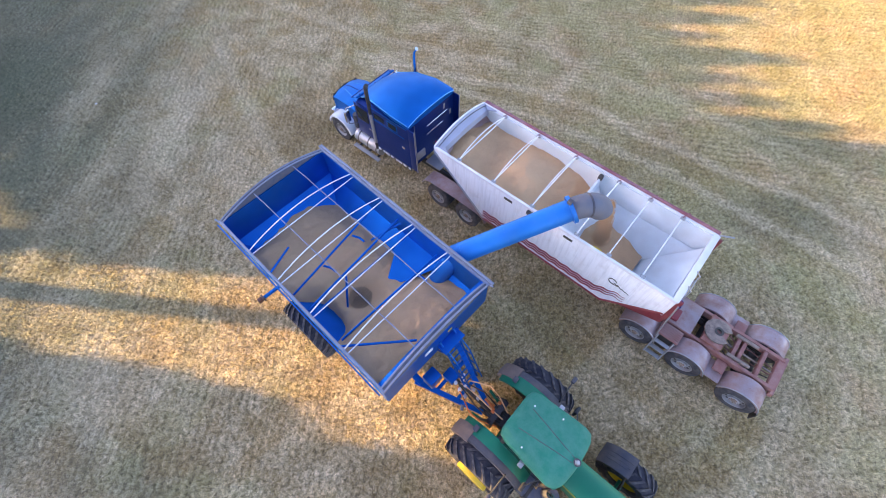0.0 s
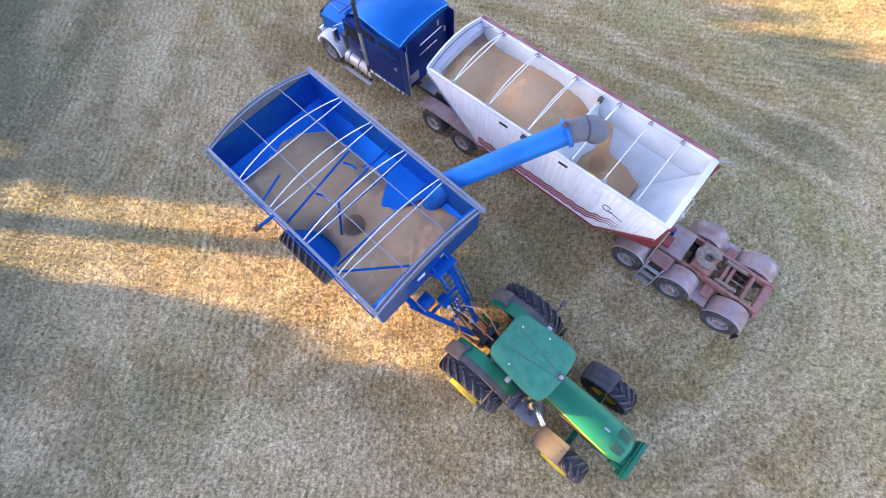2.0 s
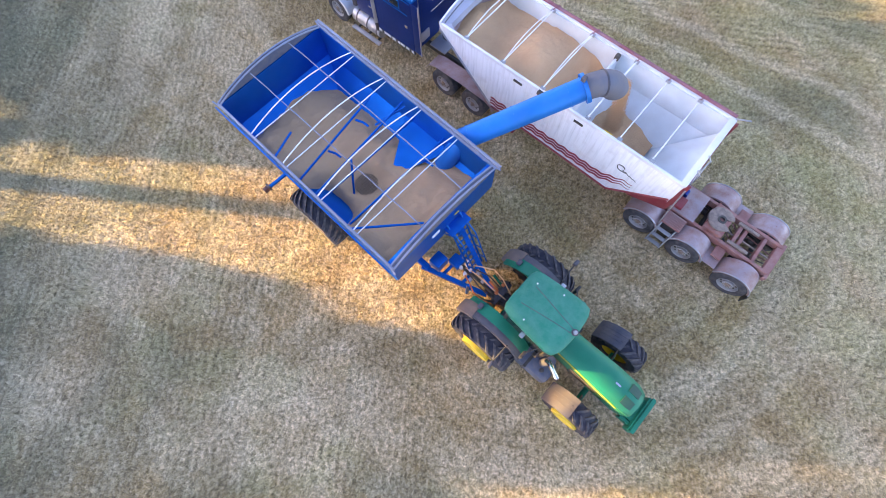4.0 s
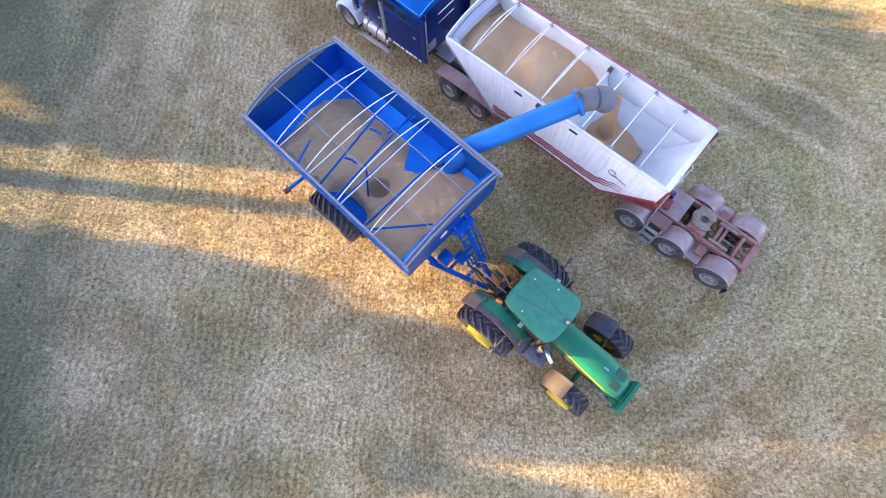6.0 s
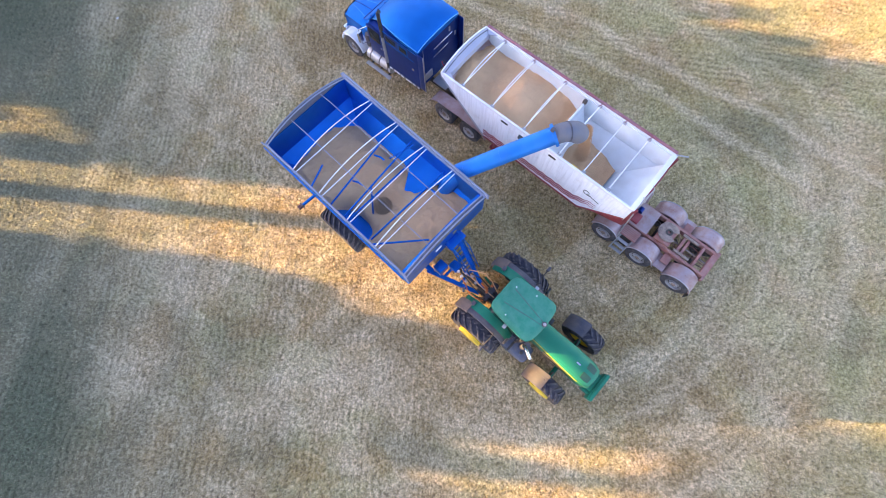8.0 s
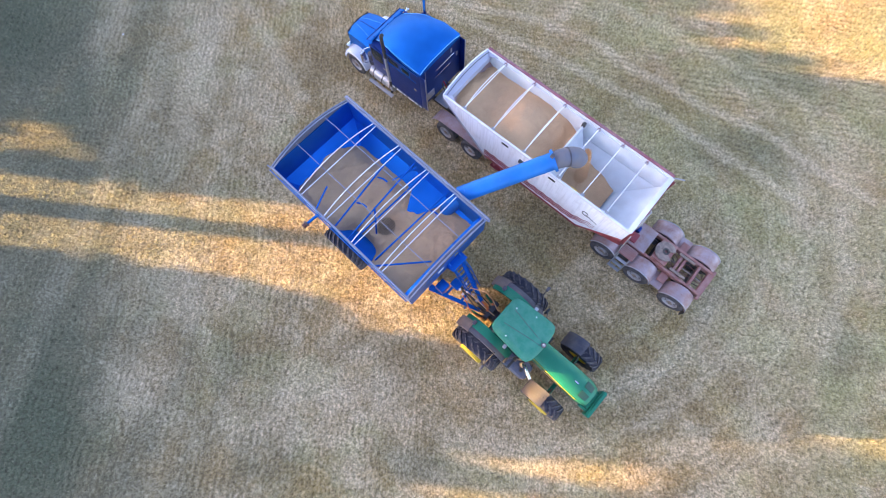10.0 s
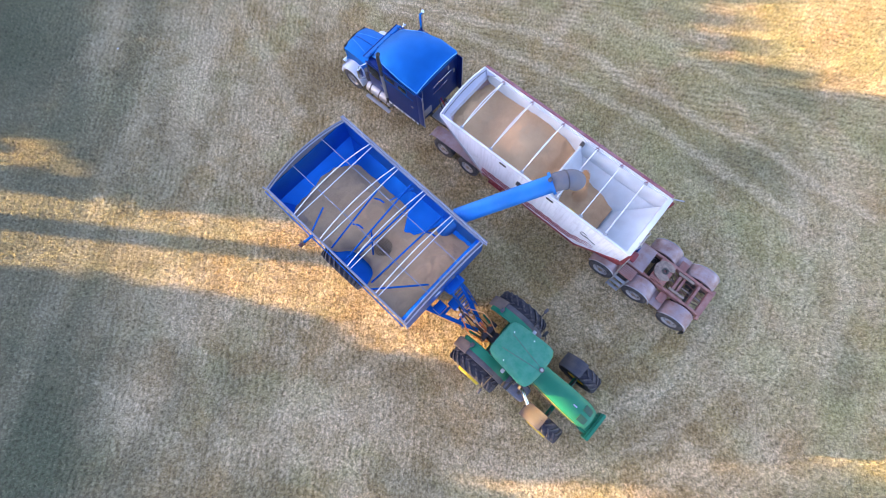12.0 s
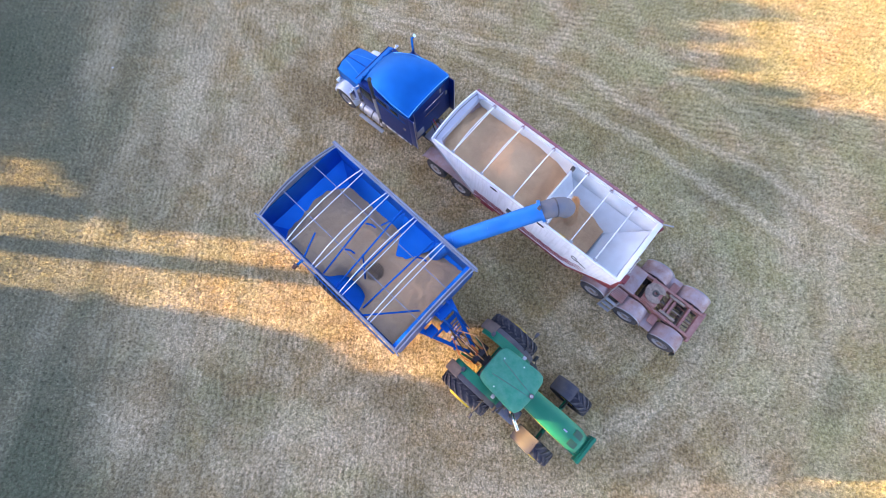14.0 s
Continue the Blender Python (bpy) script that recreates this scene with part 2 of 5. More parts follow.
    c = n.mix(n.math("MULTIPLY", patches(BROWN_PATCHES), 0.75), c, (0.34, 0.215, 0.085))
    c = n.mix(n.math("MULTIPLY", patches(PALE_PATCHES), 0.62), c, (0.84, 0.68, 0.455))
    # arcs where the machines turned round
    bend = n.math("MULTIPLY", n.math("SUBTRACT", n.noise(0.9, 3, flat), 0.5), 0.55)
    reach = vector("LENGTH", vector("SUBTRACT", flat, (2.0, 7.5, 0.0)), None)
    swung = n.math("ADD", reach, bend)
    turn_zone = n.math("MULTIPLY", n.ramp(n.math("SUBTRACT", x, y), -3.0, 5.0), n.math("SUBTRACT", 1.0, n.ramp(reach, 13.5, 15.5)))
    arcs = n.math("MULTIPLY", n.ramp(n.math("SINE", n.math("MULTIPLY", swung, 4.4)), 0.3, 1.0), turn_zone)
    furrow = n.math("MULTIPLY", n.math("MULTIPLY", n.ramp(n.math("SINE", n.math("MULTIPLY", swung, 2.1)), 0.2, 1.0), turn_zone), n.ramp(n.noise(0.5, 3, flat), 0.35, 0.6))
    c = n.mix(n.math("MULTIPLY", furrow, 0.38), c, (0.46, 0.32, 0.15))
    c = n.mix(n.math("MULTIPLY", arcs, 0.2), c, (0.82, 0.66, 0.45))
    wavy = vector("ADD", flat, vector("MULTIPLY", vector("SUBTRACT", push, (0.5, 0.5, 0.5)), (0.7, 0.7, 0.0)))

    def fall(d, near, far, much):
        m = n.node("ShaderNodeMapRange", Value=d)
        for key, value in (("From Min", near), ("From Max", far), ("To Min", much), ("To Max", 0.0)):
            m.inputs[key].default_value = value
        return m.outputs[0]

    total = flank = None
    for points, half, much in TRACKS:
        for (ax, ay), (bx, by) in zip(points, points[1:]):
            length = math.hypot(bx - ax, by - ay)
            way = ((bx - ax) / length, (by - ay) / length, 0.0)
            off = vector("SUBTRACT", wavy, (ax, ay, 0.0))
            along = n.math("MINIMUM", n.math("MAXIMUM", vector("DOT_PRODUCT", off, way), 0.0), length)
            on = n.t.nodes.new("ShaderNodeVectorMath")
            on.operation = "SCALE"
            on.inputs[0].default_value = way
            n.set(on.inputs["Scale"], along)
            d = vector("LENGTH", vector("SUBTRACT", off, on.outputs[0]), None)
            band = fall(d, half * 0.3, half * 1.3, much)
            total = band if total is None else n.math("MAXIMUM", total, band)
            if much > 0.5:
                edge = fall(d, half * 1.5, half * 4.0, much)
                flank = edge if flank is None else n.math("MAXIMUM", flank, edge)
    total = n.math("MULTIPLY", total, n.ramp(n.noise(1.6, 4, flat), 0.2, 0.5))
    flank = n.math("MULTIPLY", flank, n.ramp(n.noise(0.9, 4, flat), 0.35, 0.6))
    c = n.mix(n.math("MULTIPLY", flank, 0.4), c, (0.52, 0.36, 0.15))
    c = n.mix(n.math("MULTIPLY", total, 0.6), c, (0.86, 0.71, 0.48))
    # drilled rows, bent a little, and clumps of straw with dark gaps between them
    west = n.math("SINE", n.math("MULTIPLY", n.math("ADD", n.math("ADD", x, n.math("MULTIPLY", y, 0.05)), bend), 24.2))
    east = n.math("SINE", n.math("MULTIPLY", n.math("ADD", n.math("ADD", y, n.math("MULTIPLY", x, 0.13)), bend), 22.0))
    ring = n.math("SINE", n.math("MULTIPLY", swung, 22.0))
    side = n.ramp(n.math("ADD", x, n.math("MULTIPLY", y, 0.25)), -3.0, 1.0)
    north = n.ramp(n.math("ADD", y, n.math("MULTIPLY", x, 0.3)), 11.0, 16.0)
    rows = n.math("ADD", n.math("MULTIPLY", west, n.math("SUBTRACT", 1.0, side)), n.math("MULTIPLY", n.math("MULTIPLY", east, side), n.math("MULTIPLY", north, 1.2)))
    rows = n.math("ADD", rows, n.math("MULTIPLY", n.math("MULTIPLY", ring, turn_zone), n.math("MULTIPLY", n.math("SUBTRACT", 1.0, north), 0.55)))
    clump = n.node("ShaderNodeTexNoise", Vector=flat, Scale=9.5, Detail=3.0, Roughness=0.62, Distortion=0.8).outputs["Fac"]
    clump = n.math("ADD", n.math("MULTIPLY", clump, 0.75), n.math("MULTIPLY", patch(6.5, 2, 12.0, 1.6, 0.5), 0.25))
    tuft = n.math("ADD", clump, n.math("MULTIPLY", rows, n.math("MULTIPLY", n.ramp(patch(0.9, 3, 23.0), 0.38, 0.66), 0.055)))
    shade = n.math("ADD", n.math("MULTIPLY", n.ramp(tuft, 0.34, 0.64), 1.0), 0.36)
    return n.node("ShaderNodeHueSaturation", Color=c, Value=shade, Saturation=n.math("SUBTRACT", 1.25, n.math("MULTIPLY", shade, 0.25))).outputs[0]


def ground_material():
    n = Nodes("stubble_ground")
    v = n.place()
    fine = n.noise(14, 4, v, 0.6)
    c = n.mix(n.math("MULTIPLY", n.math("SUBTRACT", 1.0, n.ramp(fine, 0.36, 0.56)), 0.55), field_colour(n, v), (0.12, 0.095, 0.06))
    n.bump(n.math("ADD", fine, n.noise(4, 4, v)), 0.9, 0.08)
    return n.out(Base_Color=c, Roughness=0.95)


def straw_material():
    n = Nodes("cut_straw")
    tone = n.node("ShaderNodeNewGeometry").outputs["Random Per Island"]
    field = field_colour(n, n.place())
    own = n.mix(n.math("MULTIPLY", n.ramp(tone, 0.85, 1.0), 0.15), field, (0.95, 0.80, 0.52))
    c = n.node("ShaderNodeHueSaturation", Color=own, Saturation=1.05, Value=n.math("ADD", n.math("MULTIPLY", tone, 0.4), 0.8)).outputs[0]
    return n.out(Base_Color=c, Roughness=0.7)


def leaf_material():
    n = Nodes("tree_leaves")
    tone = n.node("ShaderNodeNewGeometry").outputs["Random Per Island"]
    return n.out(Base_Color=n.mix(tone, (0.03, 0.06, 0.015), (0.09, 0.12, 0.03)), Roughness=0.7)


def bark_material():
    n = Nodes("tree_bark")
    v = n.local()
    n.bump(n.noise(14, 5, v), 0.8, 0.05)
    return n.out(Base_Color=n.mix(n.noise(7, 5, v), (0.09, 0.07, 0.05), (0.24, 0.2, 0.16)), Roughness=0.9)


GROUND, STRAW, LEAF, BARK = ground_material(), straw_material(), leaf_material(), bark_material()


# ---- building helpers ----
def part(name, bm, material, parent, label="", smooth=30.0):
    """Links a bmesh as one mesh object under a thing or a part."""
    me = bpy.data.meshes.new(name)
    bmesh.ops.recalc_face_normals(bm, faces=bm.faces)
    if smooth:
        for f in bm.faces:
            f.smooth = True
    bm.to_mesh(me)
    bm.free()
    if smooth:
        me.set_sharp_from_angle(angle=radians(smooth))
    me.materials.append(material)
    ob = new(name, me)
    ob.parent = parent
    if label:
        tagged(ob, label)
    return ob


def again(ob, parent, m):
    """The same mesh again as another part."""
    o = new(ob.name.split(".")[0], ob.data)
    o.parent, o.matrix_basis = parent, m
    return o


def thing(name, m, label, category, group="", kind=""):
    ob = new(name)
    ob.empty_display_size = 0.3
    ob.matrix_basis = m
    return tagged(ob, label, category, group, kind)


def box(x0, x1, y0, y1, z0, z1, bevel=0.0, bm=None, segments=2):
    b = bmesh.new()
    bmesh.ops.create_cube(b, size=1, matrix=Matrix.LocRotScale(((x0 + x1) / 2, (y0 + y1) / 2, (z0 + z1) / 2), None, (x1 - x0, y1 - y0, z1 - z0)))
    if bevel:
        bmesh.ops.bevel(b, geom=b.edges[:], offset=bevel, segments=segments, affect="EDGES", profile=0.6)
    return join(bm, b)


def join(bm, b):
    if bm is None:
        return b
    me = bpy.data.meshes.new("scratch")
    b.to_mesh(me)
    b.free()
    bm.from_mesh(me)
    bpy.data.meshes.remove(me)
    return bm


def prism(points, axis, a, b, bevel=0.0, bm=None):
    """A polygon drawn in the plane across axis, pulled from a to b along it."""
    m = bmesh.new()

    def put(p, q):
        return {"y": (p[0], q, p[1]), "x": (q, p[0], p[1]), "z": (p[0], p[1], q)}[axis]
    low, high = [m.verts.new(put(p, a)) for p in points], [m.verts.new(put(p, b)) for p in points]
    m.faces.new(low)
    m.faces.new(high)
    k = len(points)
    for i in range(k):
        m.faces.new((low[i], low[(i + 1) % k], high[(i + 1) % k], high[i]))
    bmesh.ops.recalc_face_normals(m, faces=m.faces)
    if bevel:
        bmesh.ops.bevel(m, geom=m.edges[:], offset=bevel, segments=2, affect="EDGES", profile=0.6)
    return join(bm, m)


def tube(points, r, seg=8, bm=None, r1=None):
    """A round bar along points, its radius going from r to r1."""
    m = bm or bmesh.new()
    pts = [Vector(p) for p in points]
    rings, side = [], None
    for i, p in enumerate(pts):
        way = (pts[min(i + 1, len(pts) - 1)] - pts[max(i - 1, 0)]).normalized()
        if side is None:
            side = way.orthogonal().normalized()
        side = (side - way * side.dot(way)).normalized()
        up = way.cross(side)
        rad = r if r1 is None else r + (r1 - r) * i / (len(pts) - 1)
        rings.append([m.verts.new(p + (side * math.cos(a) + up * math.sin(a)) * rad) for a in (2 * math.pi * k / seg for k in range(seg))])
    for a, b in zip(rings, rings[1:]):
        for k in range(seg):
            m.faces.new((a[k], a[(k + 1) % seg], b[(k + 1) % seg], b[k]))
    m.faces.new(rings[0])
    m.faces.new(rings[-1])
    return m


def lathe(profile, seg=32, axis="y", bm=None, centre=(0, 0, 0)):
    """A closed or open profile of (radius, along) turned round an axis through centre."""
    m = bm or bmesh.new()
    rings = []
    for k in range(seg):
        a = 2 * math.pi * k / seg
        ring = []
        for r, s in profile:
            u, v = r * math.cos(a), r * math.sin(a)
            p = {"y": (u, s, v), "x": (s, u, v), "z": (u, v, s)}[axis]
            ring.append(m.verts.new((p[0] + centre[0], p[1] + centre[1], p[2] + centre[2])))
        rings.append(ring)
    for k in range(seg):
        a, b = rings[k], rings[(k + 1) % seg]
        for i in range(len(profile) - 1):
            m.faces.new((a[i], a[i + 1], b[i + 1], b[i]))
    return m


def sheet(grid, thick=0.0, bm=None):
    """A skin over rows of points, given a thickness downwards its normals if asked."""
    m = bmesh.new()
    vs = [[m.verts.new(p) for p in row] for row in grid]
    for a, b in zip(vs, vs[1:]):
        for i in range(len(a) - 1):
            m.faces.new((a[i], a[i + 1], b[i + 1], b[i]))
    if thick:
        bmesh.ops.recalc_face_normals(m, faces=m.faces)
        bmesh.ops.solidify(m, geom=m.faces[:], thickness=thick)
    return join(bm, m)


def arc(cx, cz, r, a0, a1, k):
    return [(cx + r * math.cos(radians(a0 + (a1 - a0) * i / k)), cz + r * math.sin(radians(a0 + (a1 - a0) * i / k))) for i in range(k + 1)]


def fender_shell(parent, name, material, cx, cz, r, a0, a1, y0, y1, thick=0.02, lip=0.05, label=""):
    """A curved mudguard over a wheel with turned-down lips along both sides."""
    outer, steps = [], 18
    for i in range(steps + 1):
        a = radians(a0 + (a1 - a0) * i / steps)
        c, s = math.cos(a), math.sin(a)
        outer.append([(cx + rr * c, y, cz + rr * s) for rr, y in ((r - lip, y0), (r, y0 + 0.012), (r + 0.012, (y0 + y1) / 2), (r, y1 - 0.012), (r - lip, y1))])
    return part(name, sheet(outer, thick), material, parent, label)


# ---- ground ----
def build_ground():
    """One sheet to the horizon, finer and slightly uneven near the machines."""
    edges = [-2500, -600, -150, -60] + [-40 + 1.0 * i for i in range(81)] + [60, 150, 600, 2500]
    bm = bmesh.new()
    grid = []
    for y in edges:
        row = []
        for x in edges:
            d = max(abs(x), abs(y))
            h = -0.02 + (0.035 * noise.noise(Vector((x * 0.35, y * 0.35, 0))) if d < 45 else 0.0)
            row.append(bm.verts.new((x, y, h)))
        grid.append(row)
    for a, b in zip(grid, grid[1:]):
        for i in range(len(a) - 1):
            bm.faces.new((a[i], a[i + 1], b[i + 1], b[i]))
    ob = part("ground", bm, GROUND, None, smooth=60)
    tagged(ob, "harvested grain field with pale wheel tracks over soil", "field", kind="structure")


build_ground()


# ---- wheels ----
def road_wheel(parent, x, y, z, out, r=0.52, width=0.3, rim_mat=None, name="wheel"):
    """A lorry wheel: tyre, dished rim, hub and nuts. out: +1 faces +y, -1 faces -y."""
    w = width / 2
    rim = lathe([(0.30, -w * 0.8), (0.315, w * 0.9 - 0.02), (0.30, w * 0.9), (0.285, w * 0.85), (0.265, w * 0.25), (0.16, w * 0.35), (0.15, w * 0.75), (0.001, w * 0.75)], 28)
    rim = part(name, rim, rim_mat or ALLOY, parent, "dusty dished alloy rim")
    rim.matrix_basis = pose(x, y, z, 0, 0, 0 if out > 0 else 180)
    ty = [(0.30, -w * 0.85), (0.34, -w), (r - 0.09, -w), (r - 0.025, -w * 0.86), (r, -w * 0.7)]
    for g in (-0.45, -0.15, 0.15, 0.45):
        ty += [(r, (g - 0.04) * w), (r - 0.015, (g - 0.03) * w), (r - 0.015, (g + 0.03) * w), (r, (g + 0.04) * w)]
    ty += [(r, w * 0.7), (r - 0.025, w * 0.86), (r - 0.09, w), (0.34, w), (0.30, w * 0.85)]
    part("tyre", lathe(ty, 40), TYRE, rim, "dusty black tyre")
    hole = None
    for k in range(10):
        a = 2 * math.pi * (k + 0.5) / 10
        m = pose(0.215 * math.cos(a), w * 0.3, 0.215 * math.sin(a), 90)
        if hole is None:
            b = bmesh.new()
            bmesh.ops.create_cone(b, segments=10, radius1=0.032, radius2=0.032, depth=0.03, cap_ends=True)
            hole = part("hand_hole", b, BLACK, rim)
            hole.matrix_basis = m
        elif name == "wheel":
            again(hole, rim, m)
    hub = lathe([(0.001, w * 0.95), (0.07, w * 0.93), (0.085, w * 0.75), (0.085, w * 0.6)], 16)
    part("hub", hub, GREASE, rim)
    nut = None
    for k in range(10):
        a = 2 * math.pi * k / 10
        m = pose(0.115 * math.cos(a), w * 0.77, 0.115 * math.sin(a), 90)
        if nut is None:
            b = bmesh.new()
            bmesh.ops.create_cone(b, segments=6, radius1=0.018, radius2=0.016, depth=0.04, cap_ends=True)
            nut = part("wheel_nut", b, CHROME, rim)
            nut.matrix_basis = m
        else:
            again(nut, rim, m)
    return rim


def farm_wheel(parent, x, y, z, r, width, rim_r, out, rim_mat, lugs=22, lug_h=0.055):
    """A tractor wheel: lugged tyre with slanting bars, deep coloured rim."""
    w = width / 2
    rim = lathe([(rim_r, -w * 0.75), (rim_r + 0.03, w * 0.8), (rim_r, w * 0.86), (rim_r - 0.03, w * 0.8), (rim_r - 0.07, w * 0.15), (rim_r * 0.45, w * 0.05), (rim_r * 0.4, w * 0.35), (0.001, w * 0.38)], 32)
    rim = part("wheel", rim, rim_mat, parent, "painted steel wheel rim")
    rim.matrix_basis = pose(x, y, z, 0, 0, 0 if out > 0 else 180)
    rr = r - lug_h
    prof = [(rim_r, -w * 0.8), (rim_r + 0.05, -w * 0.95), (rr - 0.12, -w), (rr - 0.04, -w * 0.9), (rr, -w * 0.55), (rr + 0.01, 0), (rr, w * 0.55), (rr - 0.04, w * 0.9), (rr - 0.12, w), (rim_r + 0.05, w * 0.95), (rim_r, w * 0.8)]
    part("tyre", lathe(prof, 48), FARM_TYRE, rim, "black lugged rubber tyre")
    bar = None
    for side in (1, -1):
        b = bmesh.new()
        rows = []
        for s in (0.0, 0.35, 0.7, 1.0):
            yy = side * w * (0.02 + 0.96 * s)
            turn = 0.34 * s
            top = r - (0.05 if s == 1.0 else 0.012 * s)
            half = 0.035 + 0.01 * s
            ring = []
            for rad, d in ((rr - 0.06, -half * 1.3), (top, -half), (top, half), (rr - 0.06, half * 1.3)):
                a = turn + d / r
                ring.append(b.verts.new((rad * math.cos(a), yy, rad * math.sin(a))))
            rows.append(ring)
        for p, q in zip(rows, rows[1:]):
            for i in range(3):
                b.faces.new((p[i], p[i + 1], q[i + 1], q[i]))
        b.faces.new(rows[0])
        b.faces.new(rows[-1])
        bar = part("tread_bar", b, TREAD, rim)
        for k in range(lugs):
            a = 360.0 * (k + (0.5 if side < 0 else 0)) / lugs
            if k == 0:
                bar.matrix_basis = pose(0, 0, 0, 0, a, 0)
            else:
                again(bar, rim, pose(0, 0, 0, 0, a, 0))
    cap = lathe([(0.001, w * 0.55), (0.09, w * 0.54), (0.11, w * 0.38)], 16)
    part("hub", cap, rim_mat, rim)
    return rim


# ---- grain heaps ----
def rough(x, y):
    """Slumps and ripples on loose grain."""
    return 0.05 * noise.noise(Vector((x * 2.3, y * 2.3, 2))) + 0.035 * noise.noise(Vector((x * 5.5, y * 5.5, 8)))


def heap(name, m, x0, x1, y0, y1, height, label, step=0.06):
    """A loose heap: the sheet height(x, y) with a skirt down into its hopper."""
    nx, ny = int((x1 - x0) / step), int((y1 - y0) / step)
    rows = []
    for i in range(nx + 1):
        x = x0 + (x1 - x0) * i / nx
        rows.append([(x, y0 + (y1 - y0) * j / ny, height(x, y0 + (y1 - y0) * j / ny) + rough(x, y0 + (y1 - y0) * j / ny)) for j in range(ny + 1)])
    ob = part(name, sheet(rows), GRAIN, None, smooth=80)
    ob.matrix_basis = m
    return tagged(ob, label, "grain", kind="stuff")


def smoothstep(a, b, v):
    t = min(1.0, max(0.0, (v - a) / (b - a)))
    return t * t * (3 - 2 * t)


# ---- grain cart ----
CART = pose(-3.19, 5.19, 0, 0, 0, -38.0)     # local x towards the tractor, y to the cart's left
RIM, HX, HY = 3.66, 3.31, 1.79


def build_cart():
    cart = thing("grain_cart", CART, "blue steel grain cart with open top, half full of grain", "grain cart")
    # hopper: two vertical side bands, then slopes to a trough
    low_x0, low_x1, low_y, low_z, knee = -1.0, 1.9, 0.3, 1.3, 2.66
    for s in (1, -1):
        rows = [[(x, s * HY, RIM), (x, s * HY, knee)] for x in (-HX, -2, -0.7, 0.7, 2, HX)]
        part("side_wall", sheet(rows, 0.03), CART_INSIDE, cart)
        rows = [[(-HX, s * HY, knee), (HX, s * HY, knee)], [(low_x0, s * low_y, low_z), (low_x1, s * low_y, low_z)]]
        part("side_slope", sheet(rows, 0.03), CART_INSIDE, cart)
    for e, lx in ((-1, low_x0), (1, low_x1)):
        part("end_wall", sheet([[(e * HX, -HY, RIM), (e * HX, HY, RIM)], [(e * HX, -HY, knee), (e * HX, HY, knee)]], 0.03), CART_BLUE, cart)
        part("end_slope", sheet([[(e * HX, -HY, knee), (e * HX, HY, knee)], [(lx, -low_y, low_z), (lx, low_y, low_z)]], 0.03), CART_INSIDE, cart)
    part("trough", box(low_x0, low_x1, -low_y, low_y, low_z - 0.45, low_z, 0.06), CART_BLUE, cart)
    # rim rails
    for s in (1, -1):
        part("rim_rail", box(-HX - 0.05, HX + 0.05, s * HY - 0.02, s * HY + 0.05, RIM - 0.05, RIM + 0.05, 0.02), RAIL, cart, "worn blue-grey rim rail")
    part("tarp_roll", tube([(-HX - 0.12, HY + 0.09, RIM + 0.06), (HX + 0.12, HY + 0.09, RIM + 0.06)], 0.045, 12), RAIL, cart, "blue-grey tarpaulin roll tube")
    part("catch_rail", box(-HX, HX, -HY - 0.11, -HY - 0.075, RIM - 0.07, RIM + 0.02, 0.008), CART_BLUE, cart)
    # arched end caps
    for e, depth in ((-1, 0.06), (1, 0.08)):
        rows = []
        for i in range(15):
            y = -HY + 2 * HY * i / 14
            z = RIM + 0.36 * (1 - (y / HY) ** 2)
            rows.append([(e * (HX + 0.03), y, RIM - 0.02), (e * (HX + 0.03), y, z), (e * (HX - depth), y, z + 0.03)])
        part("end_cap", sheet(rows, 0.02), CAPMESH, cart, "dark arched tarpaulin end cap")
        for off in (0.03, -depth):
            pts = [(e * (HX + off), -HY + 2 * HY * i / 14, RIM + 0.02 + 0.36 * (1 - ((-HY + 2 * HY * i / 14) / HY) ** 2)) for i in range(15)]
            part("cap_edge", tube(pts, 0.026, 6), RAIL, cart)
    for e in (-1, 1):
        for s in (1, -1):
            part("corner_arm", tube([(e * (HX - 0.05), s * HY, RIM), (e * (HX + 0.16), s * (HY + 0.04), RIM + 0.06)], 0.026, 8), RAIL, cart)
    part("front_flange", sheet([[(HX - 0.02, -HY + 2 * HY * i / 12, RIM + 0.0 + 0.3 * (1 - (i / 6 - 1) ** 2)), (HX - 0.24, -HY + 2 * HY * i / 12, RIM - 0.12 + 0.12 * (1 - (i / 6 - 1) ** 2))] for i in range(13)], 0.015), CART_INSIDE, cart, "blue sloping flange inside the front cap")
    # tarp bows: a straight tie and an arched tube
    for x in (-1.9, -0.63, 0.7, 2.0):
        part("tie_bar", tube([(x + 0.06, -HY, RIM - 0.02), (x + 0.06, HY, RIM - 0.02)], 0.015, 6), BOW, cart)
        pts = [(x - 0.06, -HY + 2 * HY * i / 12, RIM + 0.34 * (1 - (i / 6 - 1) ** 2)) for i in range(13)]
        part("tarp_bow", tube(pts, 0.017, 6), BOW, cart)
    for y in (0.72, -0.62):
        pts = [(x, y, RIM + 0.33 - 0.05 * abs(math.sin(x * 2.4))) for x in (-HX + 0.1, -2.6, -1.9, -1.2, -0.63, 0, 0.7, 1.3, 2.0, 2.6, HX - 0.1)]
        part("ridge_strap", tube(pts, 0.015, 5), RAIL, cart)
